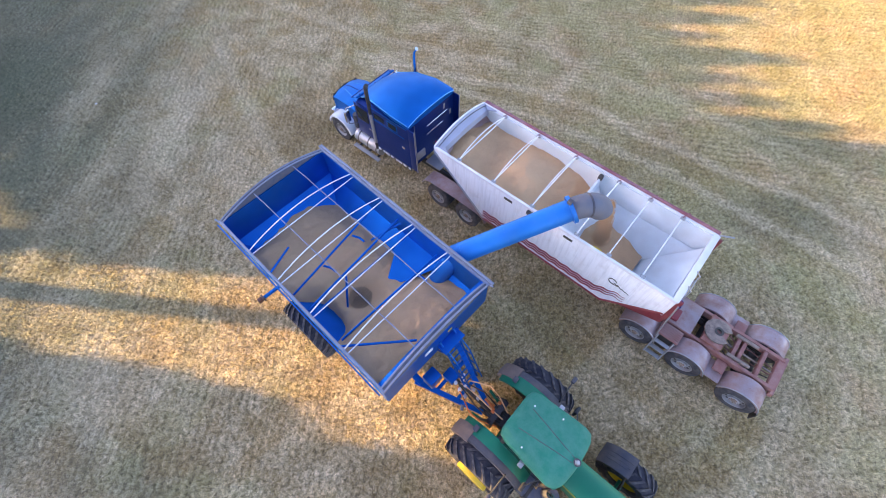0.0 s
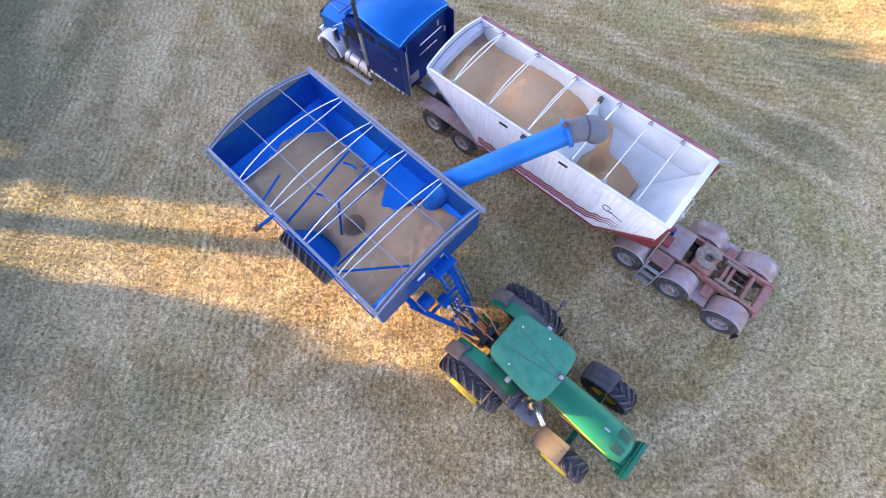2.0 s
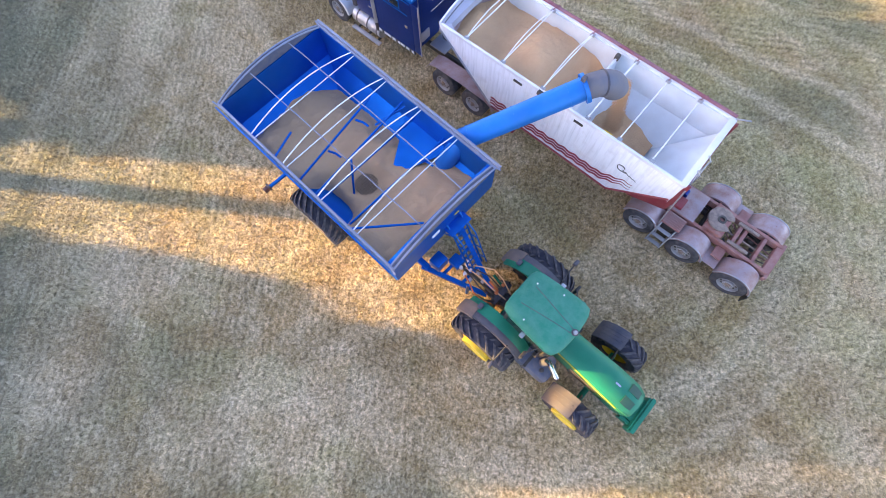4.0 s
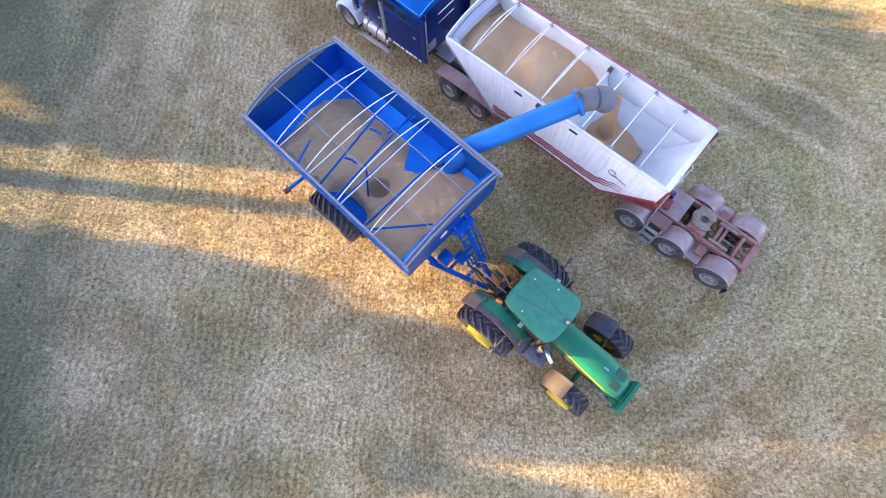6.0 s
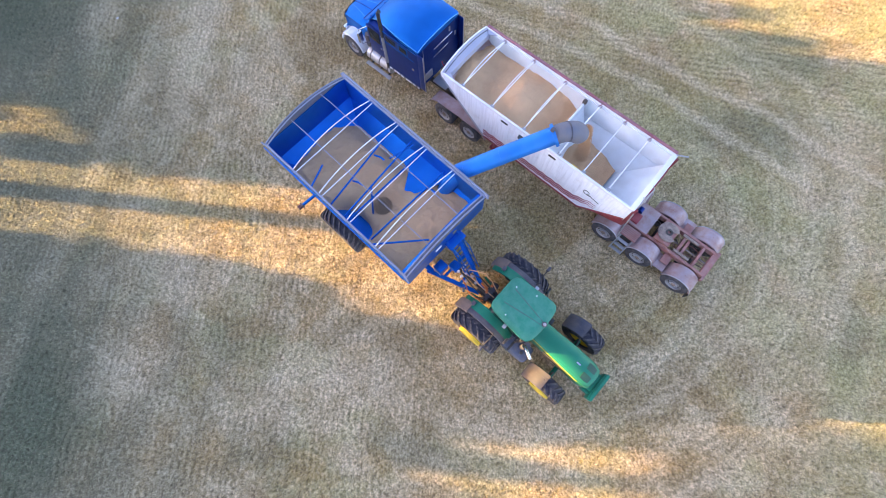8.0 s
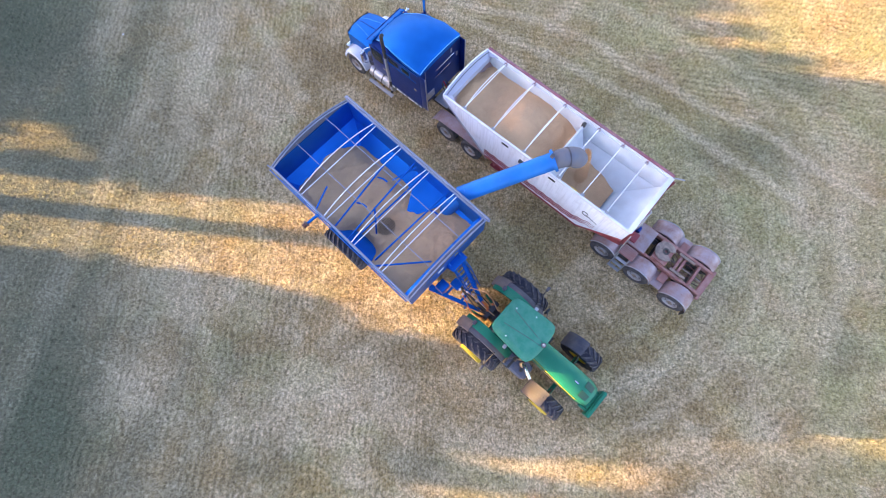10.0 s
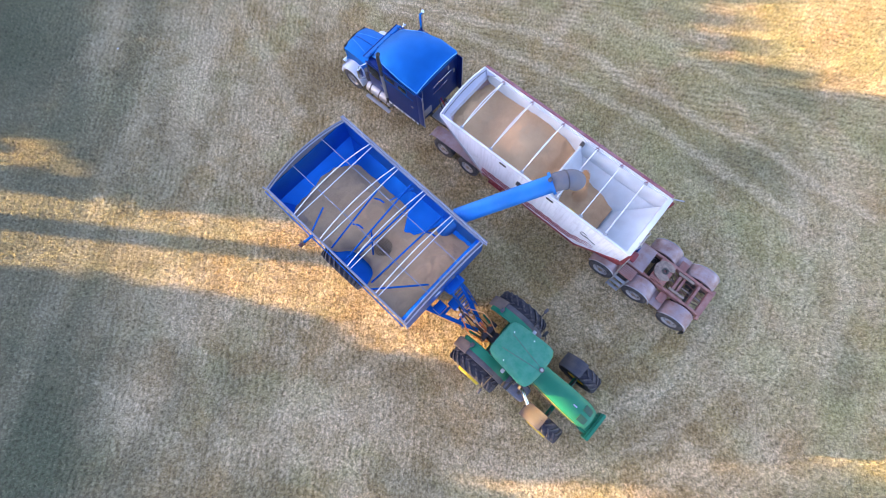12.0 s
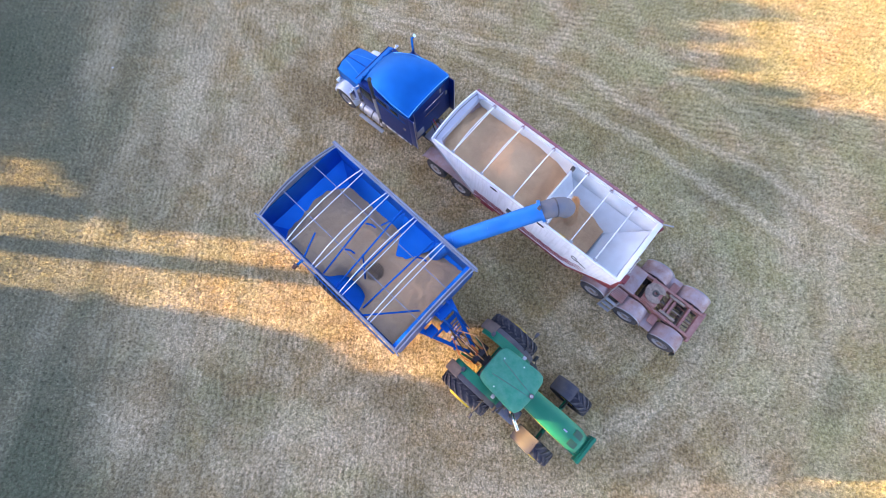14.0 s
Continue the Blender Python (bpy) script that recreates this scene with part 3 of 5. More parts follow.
    # inner braces
    brace = [((-0.45, -1.7, 3.0), (-0.75, 1.25, 3.3)), ((0.25, -1.75, 3.1), (0.05, 1.75, 3.35)), ((0.35, -1.7, 2.9), (0.5, 1.7, 3.1)), ((1.35, -1.6, 2.75), (1.6, 1.75, 3.2)),
             ((-1.25, -1.75, 3.3), (-1.75, -0.9, 3.0)), ((1.6, -1.78, 3.2), (2.9, -0.35, 3.2)), ((-0.25, 0.9, 2.9), (0.2, 1.7, 3.35)), ((0.6, -0.9, 2.2), (0.1, -0.3, 3.1))]
    for a, b in brace:
        part("brace", tube([a, b], 0.032, 8), CART_BLUE, cart)
    for x, y, z in ((-0.62, 0.55, 3.16), (-0.52, -0.6, 3.06), (1.53, 0.9, 3.1)):
        part("bracket", tube([(x, y, z), (x + 0.16, y + 0.12, z - 0.1), (x + 0.34, y + 0.14, z - 0.12)], 0.035, 6), CART_BLUE, cart)
    part("auger_cover", sheet([[(0.05, 1.78, 2.76), (0.5, 1.0, 2.56), (0.86, 0.36, 2.37)], [(1.8, 1.78, 2.76), (1.38, 1.0, 2.56), (0.98, 0.36, 2.37)]], 0.03), CART_INSIDE, cart, "blue sloping plate over the auger inlet")
    grate = part("trough_grate", tube([(-0.32, 0, 0), (0.32, 0, 0)], 0.014, 5), BLACK, cart, "dark round sight grate")
    grate.location = (0.63, -0.42, 2.35)
    for k in range(-4, 5):
        h = math.sqrt(max(0.0, 0.33 ** 2 - (0.075 * k) ** 2))
        part("grate_bar", tube([(-h, 0.075 * k, 0.006 * k), (h, 0.075 * k, 0.006 * k)], 0.01, 4), BLACK, grate)
        part("grate_bar", tube([(0.075 * k, -h, 0.02), (0.075 * k, h, 0.02)], 0.01, 4), BLACK, grate)
    part("sight_window", box(-2.74, -2.62, -0.25, -0.05, 2.3, 2.42, 0.01), WHITE, cart, "small pale sight panel")
    # frame, axle, tongue
    for s in (1, -1):
        part("frame_rail", box(-2.6, 3.3, s * 0.75 - 0.09, s * 0.75 + 0.09, 0.75, 1.0, 0.02), CART_BLUE, cart)
        part("tongue_rail", tube([(3.1, s * 0.85, 0.92), (5.05, s * 0.12, 0.55)], 0.1, 4), CART_BLUE, cart)
        part("front_stay", tube([(2.6, s * 0.8, 1.0), (3.1, s * 0.8, 2.75)], 0.05, 8), CART_BLUE, cart)
    part("axle", box(-0.42, -0.12, -1.75, 1.75, 0.75, 1.0, 0.03), CART_BLUE, cart)
    part("hitch_bar", box(4.9, 5.45, -0.09, 0.09, 0.45, 0.58, 0.02), BLACK, cart)
    for x in (3.7, 4.3):
        half = 0.85 - (x - 3.1) * 0.374
        part("tongue_brace", box(x - 0.05, x + 0.05, -half, half, 0.66, 0.76, 0.015), CART_BLUE, cart)
    part("jack", tube([(4.55, -0.42, 0.35), (4.55, -0.42, 1.35)], 0.05, 8), CART_BLUE, cart)
    part("gearbox", box(3.55, 3.95, -0.2, 0.15, 0.75, 1.0, 0.05), CART_BLUE, cart)
    for x, y, z in ((4.0, -0.1, 1.0), (4.08, 0.08, 1.06), (4.2, -0.16, 0.98), (4.25, 0.02, 1.1), (4.02, 0.22, 0.96)):
        part("valve_fitting", lathe([(0.001, z + 0.09), (0.05, z + 0.08), (0.055, z - 0.05)], 10, "z", None, (x, y, 0)), WHITE, cart, "pale hydraulic valve fitting")
    part("drive_shaft", tube([(3.9, 0, 0.85), (5.3, 0.02, 0.75)], 0.05, 10), BLACK, cart)
    for y in (0.0, 0.48):
        part("ladder_rail", tube([(4.3, y, 0.95), (3.62, y, 2.75), (3.42, y, 3.1), (3.34, y, 3.2)], 0.03, 6), CART_BLUE, cart)
        part("ladder_rail", tube([(4.45, y, 1.3), (3.92, y, 2.75), (3.62, y, 3.0)], 0.02, 6), CART_BLUE, cart)
        for i in range(3):
            part("ladder_stay", tube([(4.15 - 0.19 * i, y, 1.35 + 0.5 * i), (4.36 - 0.17 * i, y, 1.5 + 0.5 * i)], 0.018, 6), CART_BLUE, cart)
    for i in range(7):
        part("rung", tube([(4.22 - 0.095 * i, 0.0, 1.15 + 0.25 * i), (4.22 - 0.095 * i, 0.48, 1.15 + 0.25 * i)], 0.02, 6), CART_BLUE, cart)
    part("step_platform", box(3.35, 3.66, -0.1, 0.6, 3.02, 3.06, 0.01), CART_BLUE, cart)
    for y in (-0.08, 0.26, 0.58):
        part("platform_stay", tube([(3.34, y, 2.7), (3.62, y, 3.03)], 0.02, 6), CART_BLUE, cart)
    part("control_box", box(3.36, 3.72, -0.75, -0.35, 1.5, 1.95, 0.03), CART_BLUE, cart)
    for i, dz in enumerate((0.0, 0.06, 0.12, 0.03, 0.09)):
        y = -0.14 + 0.07 * i
        pts = [(4.1, y, 0.95), (4.45, y * 2, 1.12 + dz), (4.8, y * 3.2, 1.2 + dz), (5.15, y * 3, 1.12 + dz), (5.6, y * 1.6, 1.2 + dz)]
        part("hydraulic_hose", tube(pts, 0.02, 6), (ORANGE, BLACK, CREAM, BLACK, CREAM)[i], cart)
    for x, y in ((4.5, 0.12), (4.45, -0.2), (4.75, 0.02)):
        part("hose_clamp", box(x - 0.05, x + 0.05, y - 0.06, y + 0.06, 1.0, 1.14, 0.02), ALLOY, cart)
    part("safety_chain", tube([(4.9, 0.2, 0.6), (5.2, 0.3, 0.4), (5.5, 0.15, 0.6)], 0.025, 6), ORANGE, cart)
    # lamp arm at the back
    part("lamp_arm", tube([(-2.0, -1.3, 1.3), (-2.15, -2.35, 1.15)], 0.06, 8), CART_BLUE, cart)
    part("lamp_holder", box(-2.24, -2.06, -2.36, -2.3, 1.06, 1.26, 0.01), FADED, cart)
    part("marker_lamp", box(-2.22, -2.08, -2.52, -2.36, 1.08, 1.24, 0.03), AMBER, cart, "amber marker lamp")
    for s in (1, -1):
        farm_wheel(cart, -0.3, s * 1.76, 1.03, 1.03, 0.82, 0.45, s, CART_BLUE, 24, 0.06)
    part("number_plate", box(HX + 0.03, HX + 0.045, -0.5, -0.25, 3.2, 3.35), WHITE, cart)
    part("decal", box(HX + 0.03, HX + 0.04, 0.3, 0.45, 3.28, 3.36), YELLOW, cart)
    # unloading auger: lower tube, upper tube, collar and spout
    a, b = Vector((2.0, 1.98, 3.3)), Vector((3.72, 4.55, 4.45))
    way = (b - a).normalized()
    t = part("auger_tube", tube([a, b], 0.29, 28), TUBE_BLUE, cart, "long blue unloading auger tube")
    part("lower_auger_tube", tube([(1.45, 0.7, 0.95), a + way * 0.05 - Vector((0, 0, 0.05))], 0.27, 24), TUBE_BLUE, cart)
    for d in (0.25, 1.5, 2.9):
        c = a + way * d
        part("tube_band", tube([c - way * 0.02, c + way * 0.02], 0.3, 28), TUBE_BLUE, t)
    part("tube_flange", tube([b - way * 0.06, b + way * 0.04], 0.37, 28), TUBE_BLUE, t)
    side = Vector((0, 0, 1)).cross(way).normalized()
    part("tube_latch", box(-0.12, 0.12, -0.05, 0.05, -0.05, 0.05, 0.01), BLACK, t).matrix_basis = Matrix.Translation(a + way * 2.3 + side * 0.32)
    part("work_lamp", box(-0.06, 0.06, -0.06, 0.06, -0.06, 0.06, 0.02), FADED, t).matrix_basis = Matrix.Translation(b - way * 0.15 + Vector((0, 0, 0.42)))
    # spout: an elbow that bends down, open at its end
    rows = []
    for i in range(9):
        ang = 1.25 * i / 8
        c = b + way * (0.95 * math.sin(ang)) + Vector((0, 0, -1)) * (0.85 * (1 - math.cos(ang)))
        w2 = (way * math.cos(ang) + Vector((0, 0, -1)) * math.sin(ang)).normalized()
        u = w2.cross(side).normalized()
        rad = 0.30 + 0.03 * i / 8
        rows.append([c + (side * math.cos(q) + u * math.sin(q)) * rad for q in (2 * math.pi * k / 24 for k in range(25))])
    sp = part("spout", sheet(rows, 0.02), SPOUT, t, "grey rubber discharge spout bending down")
    part("spout_ring", tube([b + way * 0.42 - Vector((0, 0, 0.09)), b + way * 0.47 - Vector((0, 0, 0.11))], 0.325, 24), FADED, sp)
    return cart


build_cart()


def cart_level(x, y):
    z = 2.41 + 0.22 * smoothstep(0.9, 2.6, x) - 0.06 * smoothstep(-0.2, -2.0, x)
    z += 0.10 * math.cos(y * 1.5) + 0.06 * noise.noise(Vector((x * 0.9, y * 0.9, 7)))
    z -= 0.16 * smoothstep(0.6, 1.3, y) * smoothstep(1.6, 0.9, x)
    z += 0.46 * smoothstep(-0.3, -1.6, y) * smoothstep(-3.1, -2.3, x) * (1 - smoothstep(-0.5, 0.0, x) * smoothstep(1.4, 0.9, x))
    z -= 0.22 * math.exp(-((x - 0.65) ** 2 + (y + 0.3) ** 2) / 0.4)
    z -= 0.52 * math.exp(-((x - 0.3) / 0.72) ** 2) * smoothstep(-0.95, -1.45, y)
    return z


heap("grain_in_cart", CART, -3.25, 3.25, -1.75, 1.75, cart_level, "tan grain lying in the blue cart hopper")


# ---- highway truck ----
TRUCK = pose(2.758, 8.115, 0, 0, 0, 144.6)     # local x ahead, y to the truck's left; origin under the middle of the trailer's box


def loft(sections, thick=0.0):
    """A skin through closed cross sections, capped at both ends."""
    m = bmesh.new()
    rings = [[m.verts.new(p) for p in s] for s in sections]
    k = len(rings[0])
    for a, b in zip(rings, rings[1:]):
        for i in range(k):
            m.faces.new((a[i], a[(i + 1) % k], b[(i + 1) % k], b[i]))
    m.faces.new(rings[0])
    m.faces.new(rings[-1])
    return m


def crown(x, half, z_low, z_side, z_top, k=12, flat=2.4):
    """A cross section: upright sides with a crowned top."""
    pts = [(x, half, z_low), (x, half, z_side)]
    for i in range(1, k):
        y = half * math.cos(math.pi * i / k)
        pts.append((x, y, z_side + (z_top - z_side) * (1 - abs(y / half) ** flat)))
    return pts + [(x, -half, z_side), (x, -half, z_low)]


def build_truck():
    tk = thing("highway_truck", TRUCK, "blue long-nosed highway truck with tall sleeper cab and chrome stacks", "truck")
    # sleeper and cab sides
    # the navy of the walls holds the shade of the upright sides
    part("sleeper_body", loft([crown(5.36, 1.16, 1.12, 3.04, 3.06), crown(5.5, 1.2, 1.05, 3.05, 3.07), crown(7.35, 1.2, 1.05, 2.95, 3.0)]), CAB_NAVY, tk, "sleeper walls in a shade-toned navy")
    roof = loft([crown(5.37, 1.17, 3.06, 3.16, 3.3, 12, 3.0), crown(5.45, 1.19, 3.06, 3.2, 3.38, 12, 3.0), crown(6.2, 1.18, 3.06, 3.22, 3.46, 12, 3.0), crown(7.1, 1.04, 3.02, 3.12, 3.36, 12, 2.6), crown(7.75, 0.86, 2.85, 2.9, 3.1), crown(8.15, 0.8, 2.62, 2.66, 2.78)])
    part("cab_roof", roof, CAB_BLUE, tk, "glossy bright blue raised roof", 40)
    # thin pale tubes draw the highlight along the roof's edges
    for s in (1, -1):
        part("roof_edge_highlight", tube([(5.4, s * 1.185, 3.2), (6.2, s * 1.185, 3.225), (7.1, s * 1.045, 3.125), (7.75, s * 0.865, 2.905), (8.12, s * 0.81, 2.67)], 0.02, 6), HIGHLIGHT_BLUE, tk)
    part("roof_edge_highlight", tube([(5.365, -1.17 + 2.34 * i / 14, 3.165 + 0.14 * (1 - abs(i / 7 - 1) ** 3)) for i in range(15)], 0.02, 6), HIGHLIGHT_BLUE, tk)
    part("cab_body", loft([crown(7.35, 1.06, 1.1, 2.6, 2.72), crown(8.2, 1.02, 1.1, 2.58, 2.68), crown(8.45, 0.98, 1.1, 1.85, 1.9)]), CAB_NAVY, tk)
    ws = part("windscreen", sheet([[(8.24, y, 2.58) for y in (-0.9, -0.45, 0, 0.45, 0.9)], [(8.52, y, 1.92) for y in (-0.93, -0.46, 0, 0.46, 0.93)]], 0.02), GLASS, tk, "dark windscreen")
    part("windscreen_post", box(8.3, 8.5, -0.02, 0.02, 1.9, 2.6), BLACK, ws)
    part("sun_visor", sheet([[(8.2, -0.98 + 1.96 * i / 8, 2.72) for i in range(9)], [(8.45, -0.98 + 1.96 * i / 8, 2.6) for i in range(9)]], 0.02), CAB_BLUE, tk)
    part("visor_brow", box(8.14, 8.22, -0.97, 0.97, 2.7, 2.75, 0.02), CAB_BLUE, tk)
    part("visor_edge", tube([(8.46, -1.0, 2.6), (8.46, 1.0, 2.6)], 0.02, 8), CAB_NAVY, tk)
    for y in (-0.8, -0.4, 0, 0.4, 0.8):
        part("roof_marker_lamp", box(8.16, 8.22, y - 0.03, y + 0.03, 2.75, 2.77, 0.01), CAB_NAVY, tk)
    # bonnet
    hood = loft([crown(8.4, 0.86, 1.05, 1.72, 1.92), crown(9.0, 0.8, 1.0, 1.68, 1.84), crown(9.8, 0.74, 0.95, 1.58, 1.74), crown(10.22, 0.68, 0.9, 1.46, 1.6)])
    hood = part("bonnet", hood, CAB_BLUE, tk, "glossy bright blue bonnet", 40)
    # the two side creases are pale to hold a painted highlight
    for y, dz in ((0.0, 0.0), (0.44, -0.035), (-0.44, -0.035)):
        part("bonnet_crease", tube([(8.5, y * 1.35, 1.915 + dz * 1.9), (9.0, y * 1.05, 1.85 + dz * 1.2), (9.8, y * 0.6, 1.745 + dz * 0.5), (10.2, y * 0.4, 1.61 + dz * 0.3)], 0.012, 6), HIGHLIGHT_BLUE if y else CAB_NAVY, hood)
    part("bonnet_rim", tube([(10.23, -0.7, 1.3), (10.24, -0.62, 1.5), (10.25, 0, 1.61), (10.24, 0.62, 1.5), (10.23, 0.7, 1.3)], 0.03, 8), BLACK, hood, "black insect deflector edge")
    part("bug_screen", box(10.19, 10.25, -0.64, 0.64, 1.46, 1.56, 0.02), BLACK, hood)
    part("grille", box(10.2, 10.3, -0.52, 0.52, 0.75, 1.5, 0.04), CHROME, tk, "chrome radiator grille")
    part("bumper", box(10.2, 10.32, -1.05, 1.05, 0.35, 0.62, 0.05), ALLOY, tk, "chrome bumper")
    for s in (1, -1):
        part("headlight", box(9.95, 10.14, s * 0.88 - 0.13, s * 0.88 + 0.13, 0.9, 1.1, 0.05), CHROME, tk)
        fender_shell(tk, "front_fender", WHITE, 9.45, 0.52, 0.68, 8, 172, min(s * 0.72, s * 1.24), max(s * 0.72, s * 1.24), 0.03, 0.08, "pale silver front fender")
        road_wheel(tk, 9.45, s * 1.08, 0.52, s)
        part("side_step", box(7.1, 8.5, s * 1.34 - 0.08, s * 1.34 + 0.09, 0.4, 0.46, 0.015), ALLOY, tk, "alloy running board")
        part("fuel_tank", tube([(7.15, s * 1.0, 0.76), (7.17, s * 1.0, 0.76), (8.5, s * 1.0, 0.76), (8.52, s * 1.0, 0.76)], 0.27, 28), ALLOY, tk, "polished fuel tank")
        part("step_box", box(7.2, 8.6, s * 0.7 - 0.14, s * 0.7 + 0.12, 0.55, 1.05, 0.05), BLACK, tk)
        for x in (7.3, 7.78, 8.3):
            part("tank_strap", tube([(x - 0.03, s * 1.0, 0.76), (x + 0.03, s * 1.0, 0.76)], 0.277, 28), FADED, tk)
            part("step_hanger", box(x - 0.03, x + 0.03, min(s * 1.1, s * 1.3), max(s * 1.1, s * 1.3), 0.39, 0.45, 0.006), BLACK, tk)
        part("side_skirt", box(5.4, 7.2, s * 1.19 - 0.02, s * 1.19 + 0.02, 0.95, 1.1, 0.01), BLACK, tk)
        for k in range(8):
            x = 5.45 + 0.22 * k
            part("skirt_plate", box(x, x + 0.1 + 0.09 * ((k * 7) % 3) / 2, s * 1.215 - 0.006, s * 1.215 + 0.012, 1.0, 1.1, 0.004), WHITE, tk, "scuffed bright skirt plate")
        part("exhaust_pipe", tube([(7.22, s * 1.2, 0.95), (7.22, s * 1.2, 3.6), (7.2, s * 1.2, 3.85), (7.1, s * 1.22, 3.98)], 0.07, 14), CHROME if s < 0 else BLACK, tk, "tall exhaust stack")
        part("stack_guard", tube([(7.22, s * 1.2, 1.3), (7.22, s * 1.2, 2.7)], 0.08, 14), GALV, tk, "dull perforated heat guard")
        part("stack_bracket", box(7.2, 7.3, min(s * 1.1, s * 1.2), max(s * 1.1, s * 1.2), 2.3, 2.36), BLACK, tk)
        door = part("door", box(7.45, 8.3, s * 1.06 - 0.02, s * 1.06 + 0.02, 1.12, 2.55, 0.015), CAB_NAVY, tk)
        part("door_window", box(7.6, 8.2, s * 1.085 - 0.006, s * 1.085 + 0.006, 1.85, 2.45, 0.004), GLASS, door)
        part("door_handle", box(7.5, 7.65, s * 1.09 - 0.015, s * 1.09 + 0.015, 1.6, 1.65, 0.008), CHROME, door)
        part("window_frame", box(5.91, 6.39, s * 1.203 - 0.005, s * 1.203 + 0.005, 2.58, 2.9, 0.003), CAB_BLUE, tk)
        part("sleeper_window", box(5.95, 6.35, s * 1.205 - 0.006, s * 1.205 + 0.008, 2.62, 2.86, 0.004), GLASS, tk, "small dark sleeper window")
        part("sleeper_window", box(6.55, 7.05, s * 1.205 - 0.006, s * 1.205 + 0.008, 2.62, 2.84, 0.004), GLASS, tk, "dark sleeper vent panel")
        part("side_moulding", box(5.6, 7.3, s * 1.207 - 0.006, s * 1.207 + 0.008, 2.5, 2.53), CAB_BLUE, tk)
        part("side_moulding", box(5.45, 7.3, s * 1.207 - 0.006, s * 1.207 + 0.008, 3.0, 3.03), CAB_BLUE, tk)
        part("locker_handle", box(5.62, 5.74, s * 1.21 - 0.01, s * 1.21 + 0.02, 2.0, 2.1, 0.01), CHROME, tk)
        part("side_extender", box(5.12, 5.4, s * 1.18 - 0.015, s * 1.18 + 0.015, 1.1, 3.08, 0.01), CAB_NAVY, tk)
        part("extender_edge", box(5.09, 5.12, s * 1.18 - 0.02, s * 1.18 + 0.02, 1.08, 3.1, 0.006), ALLOY, tk)
        arm = part("mirror_arm", tube([(8.25, s * 1.05, 2.4), (8.45, s * 1.38, 2.35), (8.45, s * 1.38, 1.6), (8.3, s * 1.05, 1.5)], 0.018, 6), CHROME, tk)
        part("mirror", box(8.4, 8.5, s * 1.38 - 0.11, s * 1.38 + 0.11, 1.72, 2.22, 0.03), CHROME, arm, "chrome mirror head")
        part("air_cleaner", tube([(8.5, s * 0.98, 1.15), (8.5, s * 0.98, 1.75)], 0.12, 18), FADED, tk, "dark air cleaner can")
        part("deck_fender", sheet([[(x, y, z) for y in (s * 0.72, s * 1.26)] for x, z in ((4.85, 0.85), (4.72, 1.06), (4.4, 1.17), (3.4, 1.2), (2.3, 1.17), (2.0, 1.05), (1.9, 0.85))], 0.02), FENDER, tk, "dusty flat tandem fender")
        for x in (4.1, 2.75):
            road_wheel(tk, x, s * 1.1, 0.52, s)
            road_wheel(tk, x, s * 0.76, 0.52, s, name="inner_wheel")
        part("frame_rail", box(1.6, 9.6, s * 0.43 - 0.05, s * 0.43 + 0.05, 0.72, 0.98, 0.01), BLACK, tk)
    # back wall fittings
    for y0, y1, z in ((-0.75, 0.3, 2.62), (-0.5, 0.35, 2.25)):
        part("grab_rail", tube([(5.33, y0, z), (5.33, y1, z)], 0.016, 6), CHROME, tk)
    for y, z in ((-0.62, 2.86), (-0.95, 2.4)):
        part("rear_lamp", box(5.33, 5.36, y - 0.04, y + 0.04, z - 0.1, z + 0.1, 0.01), ALLOY, tk)
    part("rear_seam", box(5.345, 5.362, 0.9, 0.915, 1.2, 3.05), ALLOY, tk)
    part("air_line_panel", box(5.3, 5.36, 0.5, 0.9, 1.35, 1.7, 0.02), ALLOY, tk)
    part("deck_plate", box(4.6, 5.3, -0.55, 0.55, 0.98, 1.02, 0.006), ALLOY, tk)
    for y in (-0.1, 0.0, 0.1):
        part("air_line", tube([(5.25, y, 1.7), (4.95, y * 2, 1.25), (4.6, y * 3, 1.35), (4.2, y * 2, 1.6)], 0.022, 6), BLACK if y else REDLENS, tk)
    part("hitch_plate", box(3.0, 3.9, -0.45, 0.45, 1.05, 1.15, 0.03), GREASE, tk)
    return tk


build_truck()

# ---- hopper trailer ----
BX, BY, TOP = 4.12, 1.28, 3.23
PROFILE = [(4.12, 3.2), (4.12, 3.04), (1.95, 1.22), (-2.6, 1.12), (-4.12, 2.42), (-4.12, 3.2)]


def side_low(x):
    """The lower edge of the box's side at x."""
    for (xa, za), (xb, zb) in zip(PROFILE[1:5], PROFILE[2:5]):
        if xb <= x <= xa:
            return za + (zb - za) * (x - xa) / (xb - xa)
    return 3.0


